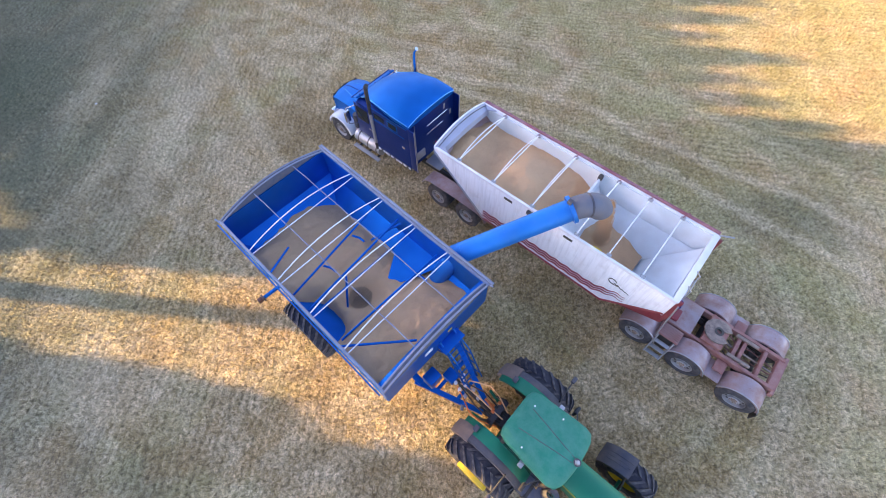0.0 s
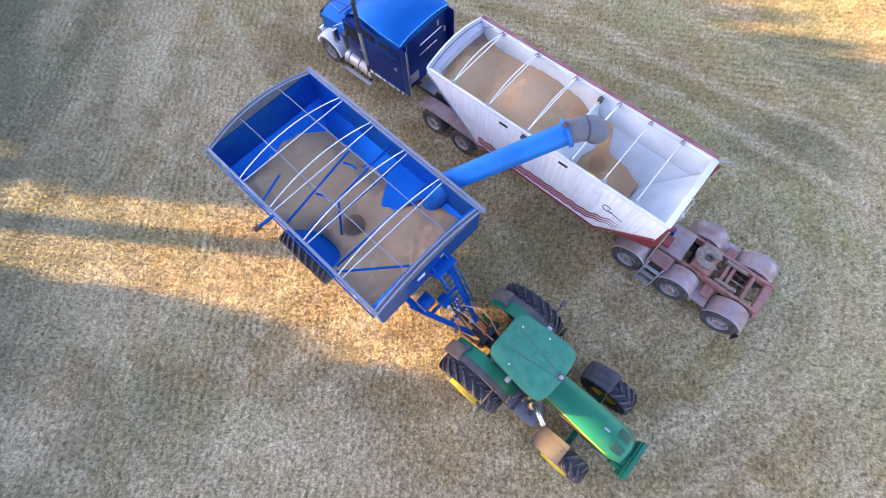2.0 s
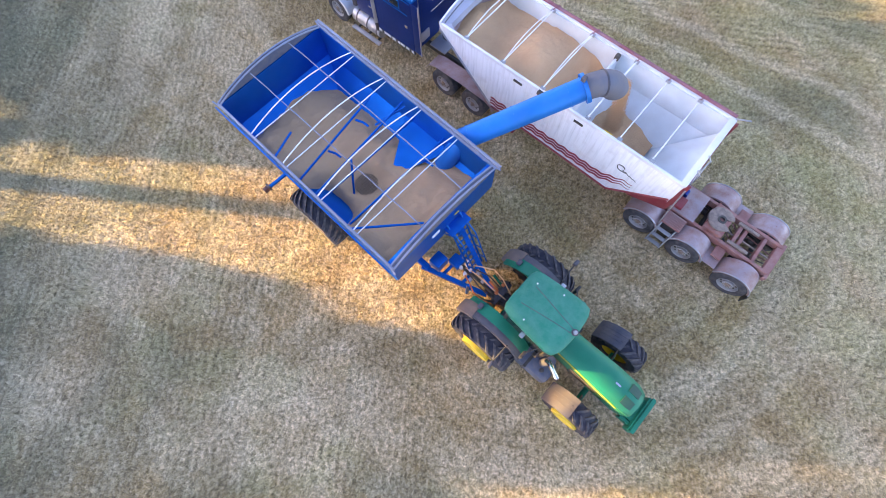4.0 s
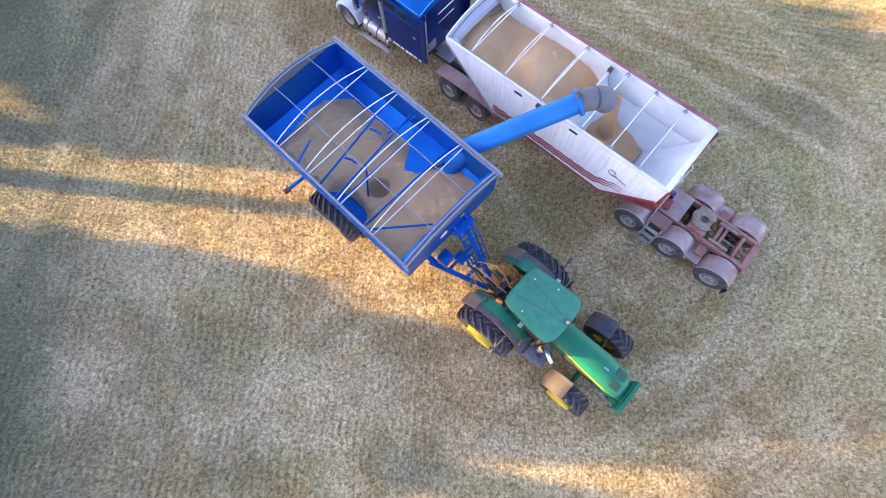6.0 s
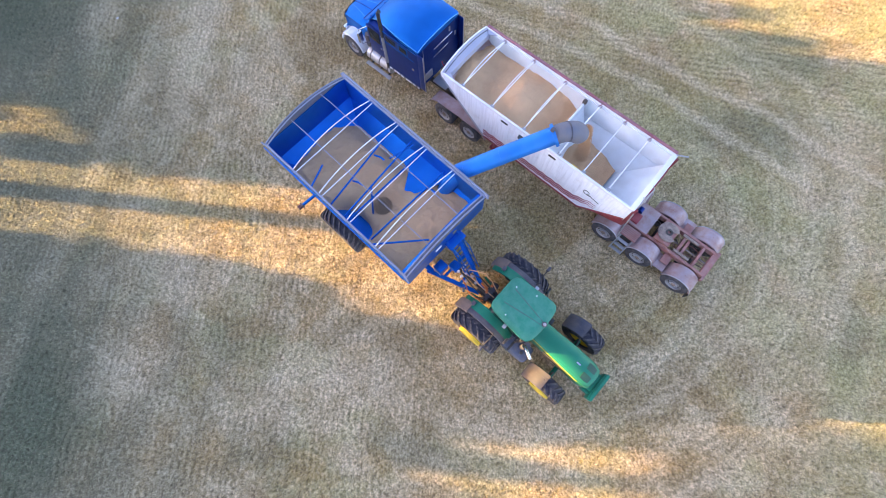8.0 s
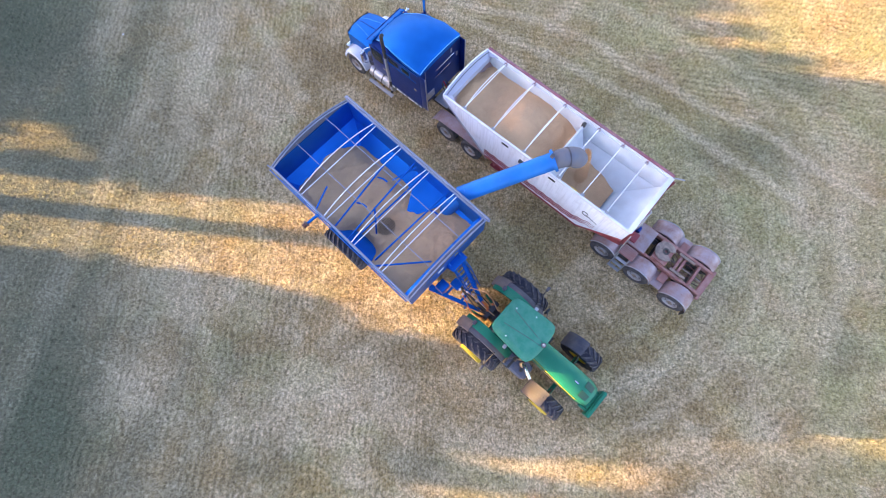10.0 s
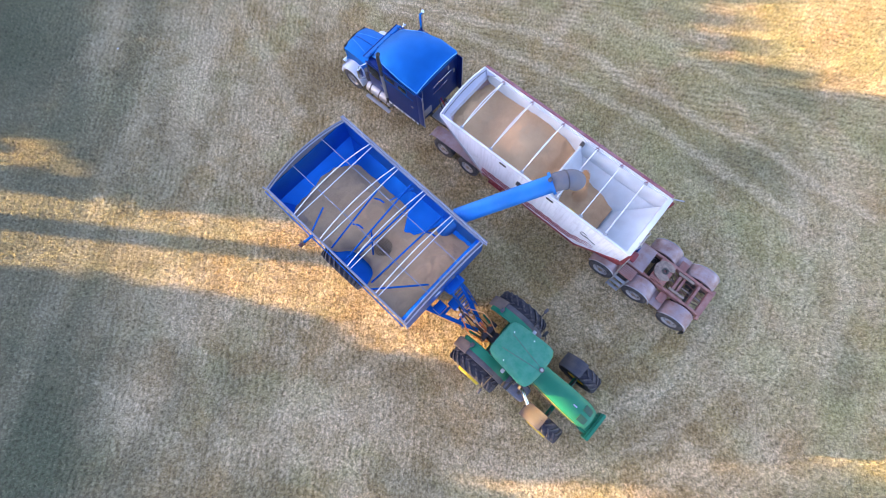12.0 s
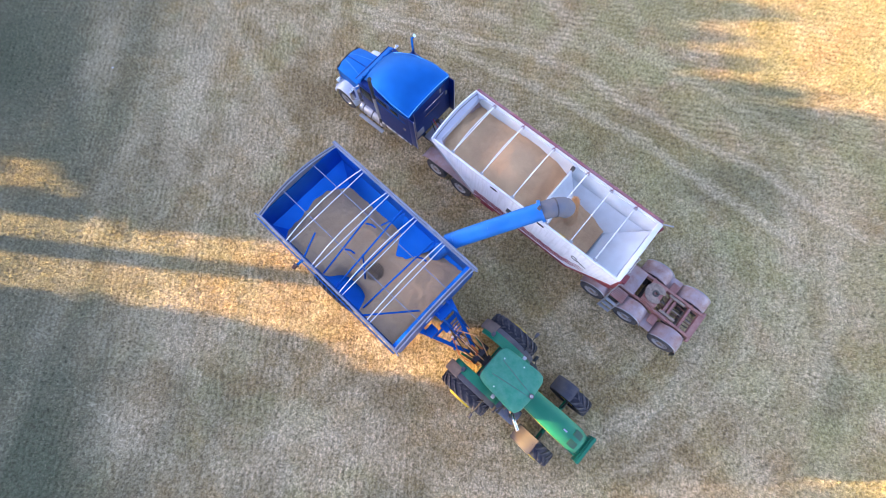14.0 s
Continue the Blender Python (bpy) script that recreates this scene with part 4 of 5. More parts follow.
def build_trailer():
    tr = thing("hopper_trailer", TRUCK, "white open hopper trailer with maroon wave stripes and dusty frame", "trailer")
    for s in (1, -1):
        wall = part("side_wall", prism(PROFILE, "y", s * (BY - 0.07), s * (BY - 0.02)), WHITE_IN, tr, "pale inside sheet")
        edges = [4.12 - 8.24 * i / 18 for i in range(19)]
        for a, b in zip(edges, edges[1:]):
            g = 0.001
            x1, x0 = a - g, b + g
            pts = [(x1, TOP - 0.05), (x1, side_low(x1))] + [(x, z) for x, z in PROFILE[2:4] if x0 < x < x1] + [(x0, side_low(x0)), (x0, TOP - 0.05)]
            part("panel", prism(pts, "y", s * (BY - 0.018), s * (BY + 0.002 + 0.003 * random.random()), 0.002), PANEL, wall)
        part("top_rail", box(-BX, BX, s * BY - 0.05, s * BY + 0.03, TOP - 0.07, TOP + 0.03, 0.02), WHITE, tr)
        for (xa, za), (xb, zb) in zip(PROFILE[1:4], PROFILE[2:5]):
            part("edge_trim", tube([(xa, s * (BY + 0.01), za), (xb, s * (BY + 0.01), zb)], 0.035, 6), RED if xb < 1.9 else ALLOY, tr)
        # wave stripes in three lines
        for k in range(3):
            rows = []
            for i in range(105):
                x = 2.0 - 5.15 * i / 104
                z = 1.36 + 0.125 * k + 0.034 * math.sin(i * 2 * math.pi / 8.0) - 0.035 * max(0, (x - 1.6)) + 0.055 * smoothstep(-2.0, -3.1, x) * 7
                half = 0.042 * (1 - 0.75 * smoothstep(-2.3, -3.15, x))
                rows.append([(x, s * (BY + 0.0105), z - half), (x, s * (BY + 0.0105), z + half)])
            part("wave_stripe", sheet(rows, 0.002), STRIPE, tr, "maroon wavy stripe")
        for x in (1.15, -0.95):
            part("side_lamp", box(x - 0.15, x + 0.15, s * BY, s * BY + 0.035, 2.95, 3.02, 0.01), BLACK, tr, "small dark side fitting")
        # a looping flourish where the maker's mark stands
        loop = [(-2.62 - 0.15 * math.cos(a) * (0.6 + 0.1 * a), s * (BY + 0.012), 2.42 + 0.13 * math.sin(a) * (0.5 + 0.12 * a)) for a in (0.35 * k for k in range(18))]
        tail = [(-2.66 - 0.5 * k / 16, s * (BY + 0.012), 2.34 - 0.1 * k / 16 + 0.045 * math.sin(k * 1.5) * (1 - k / 20)) for k in range(17)]
        part("flourish", tube(loop, 0.012, 5), BLACK, tr, "dark looping line drawing")
        part("flourish", tube(tail, 0.009, 5), BLACK, tr, "dark looping line drawing")
    # front bulkhead with a broad crowned ledge
    rows = []
    for i in range(17):
        y = -BY + 2 * BY * i / 16
        z = TOP + 0.24 * (1 - (y / BY) ** 2)
        deep = 0.26 + 0.1 * (1 - (y / BY) ** 2)
        rows.append([(BX, y, 2.9), (BX, y, z), (BX - 0.05, y, z + 0.03), (BX - 0.11, y, z + 0.02), (BX - 0.13, y, z - 0.03), (BX - deep, y, z - 0.09), (BX - deep - 0.02, y, z - 0.3)])
    cap = part("front_cap", sheet(rows, 0.02), CAPGREY, tr, "broad pale crowned front cap with a raised lip")
    part("cap_lip", tube([(BX - 0.02, -BY + 2 * BY * i / 14, TOP + 0.03 + 0.24 * (1 - (i / 7 - 1) ** 2)) for i in range(15)], 0.028, 8), WHITE, cap)
    part("cap_seam", tube([(BX - 0.13, -BY + 2 * BY * i / 14, TOP + 0.24 * (1 - (i / 7 - 1) ** 2) - 0.02) for i in range(15)], 0.012, 6), FADED, cap)
    for s in (1, -1):
        part("cap_gusset", prism([(BX - 0.1, s * (BY - 0.02)), (BX - 0.6, s * (BY - 0.02)), (BX - 0.3, s * (BY - 0.2))], "z", TOP - 0.02, TOP + 0.02, 0.004), CAPGREY, cap)
    part("front_slope", sheet([[(BX, -BY, 3.0), (BX, BY, 3.0)], [(1.95, -BY, 1.2), (1.95, BY, 1.2)]], 0.03), FENDER, tr, "dusty sloping nose sheet")
    part("rear_wall", box(-BX - 0.03, -BX + 0.03, -BY, BY, 2.3, TOP, 0.01), WHITE, tr)
    part("rear_ledge", box(-BX - 0.06, -BX + 0.12, -BY, BY, TOP - 0.05, TOP + 0.035, 0.015), WHITE, tr)
    for s in (1, -1):
        part("rear_post", box(-BX - 0.16, -BX - 0.04, s * 1.2 - 0.035, s * 1.2 + 0.035, 2.05, TOP, 0.015), RED, tr)
        part("corner_plate", prism([(-BX + 0.1, 2.42), (-BX - 0.16, 2.4), (-BX - 0.16, 1.75), (-3.2, 1.3), (-3.1, 1.5)], "y", s * 1.16 - 0.01, s * 1.16 + 0.01, 0.004), RED, tr, "red corner stiffening plate")
        part("rear_leg", tube([(-BX - 0.1, s * 0.62, 1.02), (-BX - 0.12, s * 1.1, 2.3)], 0.035, 8), BOGIE, tr)
    part("rear_beam", box(-BX - 0.2, -BX - 0.04, -1.25, 1.25, 2.2, 2.4, 0.02), RED, tr)
    for s in (0.2, 0.75):
        part("ladder_rail", tube([(-BX - 0.14, s, 1.2), (-BX - 0.16, s, 3.2), (-BX - 0.02, s, 3.34)], 0.02, 6), ALLOY, tr)
    for i in range(7):
        part("rung", tube([(-BX - 0.15, 0.2, 1.4 + 0.28 * i), (-BX - 0.15, 0.75, 1.4 + 0.28 * i)], 0.015, 6), ALLOY, tr)
    part("corner_rod", tube([(-BX, -1.3, 3.25), (-BX - 0.35, -1.45, 3.3)], 0.025, 6), ALLOY, tr)
    part("crank_handle", tube([(-BX - 0.1, 1.36, 3.2), (-BX - 0.2, 1.4, 2.2), (-BX - 0.3, 1.4, 1.4)], 0.022, 6), ALLOY, tr)
    part("tarp_roll", tube([(BX - 0.05, -BY - 0.09, TOP + 0.02), (-BX, -BY - 0.09, TOP + 0.02)], 0.062, 14), MAROON, tr, "rolled maroon tarpaulin")
    # bows
    for x, arch in ((3.16, 1), (1.82, 1), (0.42, 1), (-1.08, 1), (-2.1, 0), (-3.1, 0)):
        part("tie_bar", tube([(x, -BY, TOP - 0.01), (x, BY, TOP - 0.01)], 0.018, 6), BOW, tr)
        if arch:
            pts = [(x - 0.02, -BY + 2 * BY * i / 12, TOP + 0.27 * (1 - (i / 6 - 1) ** 2)) for i in range(13)]
            part("tarp_bow", tube(pts, 0.016, 6), BOW, tr)
        for s in (1, -1):
            part("bow_clip", box(x - 0.09, x + 0.05, s * 1.2 - 0.05, s * 1.2 + 0.05, TOP - 0.01, TOP + 0.05, 0.01), GALV, tr)
        part("tarp_hook", tube([(x, -1.2, TOP + 0.04), (x - 0.05, -1.3, TOP + 0.13), (x - 0.1, -1.4, TOP + 0.09), (x - 0.06, -1.43, TOP + 0.02)], 0.02, 6), MAROON, tr, "curled maroon tarpaulin hook")
    part("strap_board", box(-1.9, -1.65, 1.215, 1.235, TOP + 0.03, TOP + 0.045), YELLOW, tr, "thin yellow strip on the rim")
    # hopper sheets
    part("partition", box(-0.6, -0.54, -BY + 0.08, BY - 0.08, 1.4, TOP - 0.05, 0.01), WHITE_IN, tr)
    part("partition_clamp", box(-0.64, -0.5, -1.12, -0.98, 3.1, 3.28, 0.03), BLACK, tr)
    y = BY - 0.08
    for name, rows in (("slope_rear", [[(-4.08, -y, 2.62), (-4.08, y, 2.62)], [(-2.7, -0.45, 1.1), (-2.7, 0.45, 1.1)]]),
                       ("slope_front", [[(-0.6, -y, 2.7), (-0.6, y, 2.7)], [(-1.75, -0.45, 1.1), (-1.75, 0.45, 1.1)]]),
                       ("slope_side", [[(-0.6, y, 2.35), (-4.08, y, 2.35)], [(-1.75, 0.45, 1.1), (-2.7, 0.45, 1.1)]]),
                       ("slope_side", [[(-0.6, -y, 2.35), (-4.08, -y, 2.35)], [(-1.75, -0.45, 1.1), (-2.7, -0.45, 1.1)]])):
        part(name, sheet(rows, 0.02), WHITE_IN, tr)
    for s in (1, -1):
        for xa, xb in ((-4.05, -2.7), (-0.63, -1.75)):
            part("slope_seam", tube([(xa, s * y, 2.5), (xb, s * 0.45, 1.12)], 0.016, 6), BOW, tr)
    for x0 in (0.4, -2.75):
        part("hopper_spout", box(x0, x0 + 1.0, -0.5, 0.5, 0.62, 1.15, 0.05), RED, tr, "hopper outlet under the box")
    part("bottom_sheet", box(-2.6, 1.95, -1.2, 1.2, 1.14, 1.19), WHITE, tr)
    for x in (1.6, 1.2):
        for s in (1, -1):
            part("landing_leg", box(x - 0.06, x + 0.06, s * 0.95 - 0.06, s * 0.95 + 0.06, 0.25, 1.2, 0.02), RED, tr)
    for s in (1, -1):
        part("leg_brace", tube([(1.6, s * 0.95, 0.4), (1.2, s * 0.95, 1.1)], 0.03, 6), RED, tr)
        part("landing_foot", box(1.05, 1.75, s * 0.95 - 0.12, s * 0.95 + 0.12, 0.2, 0.25, 0.01), RED, tr)
    # running gear
    for s in (1, -1):
        part("frame_rail", box(-7.68, -2.5, s * 0.5 - 0.05, s * 0.5 + 0.05, 0.82, 1.06, 0.012), BOGIE, tr, "dusty red frame beam")
        for x in (-4.03, -5.58, -7.18):
            road_wheel(tr, x, s * 1.1, 0.5, s)
            road_wheel(tr, x, s * 0.78, 0.5, s, name="inner_wheel")
            fender_shell(tr, "wheel_fender", FENDER, x, 0.5, 0.6, 10, 170, min(s * 0.62, s * 1.21), max(s * 0.62, s * 1.21), 0.02, 0.06, "dusty rounded wheel fender")
            lip = [(x + 0.603 * math.cos(radians(a)), s * 1.215, 0.5 + 0.603 * math.sin(radians(a))) for a in range(12, 169, 12)]
            part("fender_edge", tube(lip, 0.017, 5), ALLOY, tr, "bright rolled fender edge")
            part("brake_chamber", tube([(x + 0.3, s * 0.36, 0.62), (x + 0.12, s * 0.36, 0.62)], 0.1, 12), BLACK, tr)
            part("leaf_spring", box(x - 0.5, x + 0.5, s * 0.5 - 0.045, s * 0.5 + 0.045, 0.66, 0.76, 0.02), BLACK, tr)
            part("fender_stay", tube([(x, s * 0.5, 0.95), (x, s * 0.95, 1.09)], 0.03, 6), BOGIE, tr)
        part("rail_gusset", box(-6.5, -6.2, min(s * 0.56, s * 0.95), max(s * 0.56, s * 0.95), 0.86, 0.92, 0.01), BOGIE, tr)
        part("gap_plate", box(-6.55, -6.1, min(s * 0.6, s * 1.2), max(s * 0.6, s * 1.2), 0.74, 0.77, 0.008), FENDER, tr)
        part("mud_flap", box(-7.79, -7.77, min(s * 0.68, s * 1.28), max(s * 0.68, s * 1.28), 0.2, 0.6, 0.005), BLACK, tr)
    for x in (-4.03, -5.58, -7.18):
        part("axle", tube([(x, -1.0, 0.5), (x, 1.0, 0.5)], 0.07, 10), BLACK, tr)
    for x, w in ((-7.63, 0.1), (-7.18, 0.05), (-6.62, 0.05), (-6.45, 0.05), (-3.4, 0.06)):
        part("cross_member", box(x - w, x + w, -0.48, 0.48, 0.86, 1.03, 0.012), BOGIE, tr)
    part("end_beam", box(-7.77, -7.67, -0.66, 0.66, 0.82, 1.0, 0.012), BOGIE, tr)
    part("deck_plate", box(-5.25, -4.18, -0.52, 0.52, 1.03, 1.075, 0.008), FENDER, tr, "dusty checker deck plate")
    part("toolbox", box(-4.75, -4.4, 0.05, 0.45, 1.08, 1.2, 0.03), RED, tr)
    part("air_tank", tube([(-5.0, -0.25, 0.72), (-4.2, -0.25, 0.72)], 0.13, 14), BLACK, tr)
    part("air_chamber", tube([(-4.55, -0.2, 1.18), (-4.55, 0.0, 1.18)], 0.1, 12), CAB_NAVY, tr)
    for k in range(4):
        y = -0.3 + 0.2 * k
        part("air_line", tube([(-6.2, y, 0.95), (-6.5, y + 0.08, 0.8), (-6.9, y - 0.05, 0.75), (-7.53, y * 0.6, 0.85)], 0.018, 5), BLACK if k % 2 else BOGIE, tr)
    part("slider_bar", tube([(-6.2, 0.0, 0.92), (-7.63, 0.0, 0.92)], 0.03, 8), GREASE, tr)
    # fifth wheel with its throat
    pts = arc(-5.8, 0.0, 0.39, 28, 332, 26)
    plate = [(x, yy) for x, yy in pts] + [(-5.62, -0.09), (-5.85, -0.07), (-5.88, 0.0), (-5.85, 0.07), (-5.62, 0.09)]
    fw = part("fifth_wheel", prism([(-11.6 - x, yy) for x, yy in plate], "z", 1.2, 1.25, 0.006), GREASE, tr, "greasy horseshoe coupling plate")
    part("coupling_base", box(-6.1, -5.5, -0.48, 0.48, 1.06, 1.19, 0.03), BOGIE, fw)
    part("coupling_jaw", lathe([(0.07, 1.18), (0.07, 1.262), (0.13, 1.262), (0.13, 1.18)], 18, "z", None, (-5.82, 0, 0)), BLACK, fw)
    for s in (1, -1):
        part("slide_ramp", box(-6.95, -6.3, s * 0.36 - 0.05, s * 0.36 + 0.05, 1.02, 1.1, 0.02), GREASE, tr)
    # boarding steps between the axles
    part("step_grating", box(-5.1, -4.45, 0.62, 1.08, 1.04, 1.08, 0.008), BOGIE, tr)
    for i in range(6):
        part("grating_bar", box(-5.1, -4.45, 0.66 + 0.07 * i, 0.675 + 0.07 * i, 1.083, 1.1), FENDER, tr)
    for x in (-5.02, -4.54):
        part("step_rail", prism([(1.08, 1.04), (1.14, 1.06), (1.46, 0.3), (1.4, 0.28)], "x", x - 0.02, x + 0.02, 0.005), GALV, tr)
    for i, z in enumerate((0.84, 0.6, 0.36)):
        part("step_tread", box(-5.0, -4.56, 1.14 + 0.1 * i, 1.26 + 0.1 * i, z, z + 0.03, 0.005), GALV, tr)
    part("step_back", box(-5.0, -4.56, 1.02, 1.05, 0.3, 0.98, 0.005), BLACK, tr)
    return tr


build_trailer()


def trailer_level(x, y):
    z = 2.84 + 0.27 * math.cos((x - 1.3) * 2.15) * math.exp(-(y * 0.9) ** 2) - 0.12 * abs(y)
    z -= 0.16 * smoothstep(3.5, 4.05, x) + 0.3 * smoothstep(0.1, -0.5, x)
    return z + 0.03 * noise.noise(Vector((x * 1.4, y * 1.4, 3)))


heap("grain_in_front_hopper", TRUCK, -0.54, 3.9, -1.21, 1.21, trailer_level, "tan grain heaped in the full front trailer hopper")


def pile_level(x, y):
    return 2.2 - 0.44 * math.hypot(x + 1.35, y - 0.15) + 0.03 * noise.noise(Vector((x * 2, y * 2, 5)))


heap("grain_in_rear_hopper", TRUCK, -2.9, -0.62, -1.0, 1.0, pile_level, "tan grain pile growing in the rear trailer hopper")


def build_stream():
    """Grain falling from the spout: a widening ragged plume of many small clumps of kernels."""
    rng = random.Random(5)
    bm = bmesh.new()
    top, low = Vector((-1.36, 0.15, 3.9)), Vector((-1.62, 0.1, 2.1))
    for _ in range(8000):
        u = rng.random()
        r = (0.13 + 0.16 * u) * math.sqrt(rng.random()) * rng.uniform(0.7, 1.15)
        a = rng.random() * 2 * math.pi
        c = top.lerp(low, u) + Vector((math.cos(a) * r, math.sin(a) * r, 0))
        q = 0.007 + 0.009 * rng.random()
        vs = [bm.verts.new(c + Vector(d) * q) for d in ((1, 0, -0.6), (-0.5, 0.87, -0.6), (-0.5, -0.87, -0.6), (0, 0, 0.9))]
        for i, j, k in ((0, 1, 2), (0, 1, 3), (1, 2, 3), (2, 0, 3)):
            bm.faces.new((vs[i], vs[j], vs[k]))
    ob = part("falling_grain", bm, GRAIN, None, smooth=0)
    ob.matrix_basis = TRUCK
    tagged(ob, "stream of tan grain pouring from the spout", "grain", kind="stuff")


build_stream()


# ---- farm tractor ----
TRACTOR = pose(2.01, 1.245, 0, 0, 0, -37.0)     # local x ahead, y to the tractor's left; origin under the middle of the cab roof


def build_tractor():
    jt = thing("farm_tractor", TRACTOR, "green four-wheel-drive farm tractor with yellow wheels hitched to the cart", "tractor")
    # roof: rounded plan, slightly crowned
    outline = []
    for i in range(40):
        a = 2 * math.pi * i / 40
        c, s = math.cos(a), math.sin(a)
        k = (abs(c) ** 8 + abs(s) ** 8) ** (-1 / 8)
        x, y = 0.83 * c * k, 0.74 * s * k
        y *= 1 + 0.09 * x / 0.83
        x += 0.07 * (1 - (y / 0.75) ** 2) if x > 0 else 0
        outline.append((x, y))
    sections = []
    for f, z in ((0.93, 2.78), (1.0, 2.84), (1.0, 2.96), (0.95, 3.03), (0.7, 3.07), (0.35, 3.085), (0.04, 3.09)):
        sections.append([(x * f, y * f, z) for x, y in outline])
    roof = part("cab_roof", loft(sections), GREEN_ROOF, jt, "dusty faded green cab roof", 50)
    for y in (-0.22, 0.22):
        part("roof_groove", tube([(-0.55, y * 1.25, 3.076), (-0.1, y * 0.9, 3.088), (0.4, y * 0.5, 3.083), (0.74, y * 0.28, 3.053)], 0.009, 6), FADED, roof)
    part("beacon_dome", lathe([(0.055, 3.04), (0.055, 3.08), (0.04, 3.11), (0.001, 3.12)], 18, "z", None, (0.83, 0.02, 0)), GALV, roof, "pale round receiver dome")
    part("dome_ring", lathe([(0.058, 3.05), (0.085, 3.05), (0.085, 3.075), (0.058, 3.075)], 18, "z", None, (0.83, 0.02, 0)), FADED, roof)
    for x, y in ((-0.55, 0.35), (0.1, 0.55), (-0.25, -0.55)):
        part("roof_bolt", lathe([(0.001, 3.09), (0.02, 3.085), (0.022, 3.06)], 10, "z", None, (x, y, 0)), WHITE, roof)
    # cab
    for x, y in ((0.7, 0.66), (0.7, -0.66), (-0.62, 0.6), (-0.62, -0.6)):
        part("cab_pillar", box(x - 0.05, x + 0.05, y - 0.05, y + 0.05, 1.35, 2.8, 0.015), BLACK, jt)
    part("front_glass", box(0.7, 0.715, -0.6, 0.6, 1.5, 2.78), GLASS, jt)
    part("rear_glass", box(-0.64, -0.625, -0.54, 0.54, 1.5, 2.78), GLASS, jt)
    for s in (1, -1):
        part("side_glass", box(-0.56, 0.64, s * 0.655 - 0.006, s * 0.655 + 0.006, 1.45, 2.78), GLASS, jt)
    part("cab_floor", box(-0.75, 0.8, -0.62, 0.62, 1.0, 1.4, 0.05), FADED, jt)
    part("seat", box(-0.35, 0.1, -0.25, 0.25, 1.4, 1.75, 0.08), BLACK, jt)
    # bonnet
    hood = loft([crown(0.78, 0.36, 1.25, 1.98, 2.12), crown(1.4, 0.38, 1.2, 1.96, 2.11), crown(2.3, 0.42, 1.1, 1.88, 2.04), crown(3.0, 0.42, 1.0, 1.78, 1.94), crown(3.28, 0.36, 0.95, 1.62, 1.78), crown(3.36, 0.3, 0.95, 1.4, 1.5)])
    hood = part("bonnet", hood, GREEN, jt, "green sloping bonnet", 40)
    for s in (1, -1):
        rows = [[(x, s * (w + 0.006), z - 0.05), (x, s * (w + 0.006), z + 0.05)] for x, w, z in ((0.85, 0.362, 1.88), (1.4, 0.382, 1.86), (2.3, 0.422, 1.76), (2.9, 0.424, 1.66))]
        part("hood_stripe", sheet(rows, 0.004), YELLOW, hood, "yellow side stripe")
        part("hood_screen", sheet([[(2.82, s * 0.07, 1.993), (2.82, s * 0.3, 1.935)], [(3.0, s * 0.07, 1.955), (3.0, s * 0.3, 1.888)], [(3.14, s * 0.07, 1.9), (3.14, s * 0.27, 1.835)]], 0.012), HOODSCREEN, hood, "dark bonnet screen")
        part("side_screen", box(1.5, 2.7, s * 0.4 - 0.02, s * 0.4 + 0.012, 1.2, 1.6, 0.01), BLACK, hood)
    part("bonnet_badge", box(2.45, 2.6, -0.025, 0.025, 2.03, 2.04), CHROME, hood)
    part("engine_block", box(0.8, 3.1, -0.28, 0.28, 0.75, 1.3, 0.05), FADED, jt)
    part("chassis", box(-1.1, 3.3, -0.22, 0.22, 0.55, 0.95, 0.05), FADED, jt)
    part("front_weight_bracket", box(3.1, 3.66, -0.3, 0.3, 0.7, 1.05, 0.04), GREEN, jt)
    part("weight_bar", box(3.58, 3.78, -0.53, 0.53, 0.72, 1.14, 0.035), GREEN, jt, "green front weight block")
    part("weight_lip", box(3.63, 3.73, -0.55, 0.55, 1.13, 1.2, 0.02), GREEN, jt)
    for s in (1, -1):
        part("weight_cheek", box(3.3, 3.62, s * 0.36 - 0.05, s * 0.36 + 0.05, 0.72, 1.0, 0.02), GREEN, jt)
    # wheels and fenders
    for s in (1, -1):
        farm_wheel(jt, -0.68, s * 1.3, 1.0, 1.0, 0.62, 0.53, s, YELLOW, 20, 0.06)
        farm_wheel(jt, 2.3, s * 1.12, 0.74, 0.76, 0.56, 0.38, s, YELLOW, 18, 0.05)
        ring = part("rim_extension", lathe([(0.44, 0.2), (0.46, 0.34), (0.445, 0.4), (0.42, 0.405), (0.4, 0.34), (0.36, 0.24), (0.14, 0.24)], 32), YELLOW, jt, "yellow wheel rim standing proud of its tyre")
        ring.matrix_basis = pose(-0.68, s * 1.3, 1.0, 0, 0, 0 if s > 0 else 180)
        part("rear_hub", lathe([(0.2, 0.24), (0.19, 0.3), (0.1, 0.34), (0.09, 0.4), (0.001, 0.41)], 16), YELLOW, ring)
        y0, y1 = sorted((s * 0.62, s * 1.0))
        fender_shell(jt, "rear_fender", GREEN, -0.68, 1.0, 1.12, 18, 150, y0, y1, 0.02, 0.05, "green rear fender")
        y0, y1 = sorted((s * 0.78, s * 1.19))
        fender_shell(jt, "fender_tail", TANNED, -0.68, 1.0, 1.14, 122, 172, y0, y1, 0.02, 0.1, "dusty grey fender edge")
        y0, y1 = sorted((s * 0.95, s * 1.15))
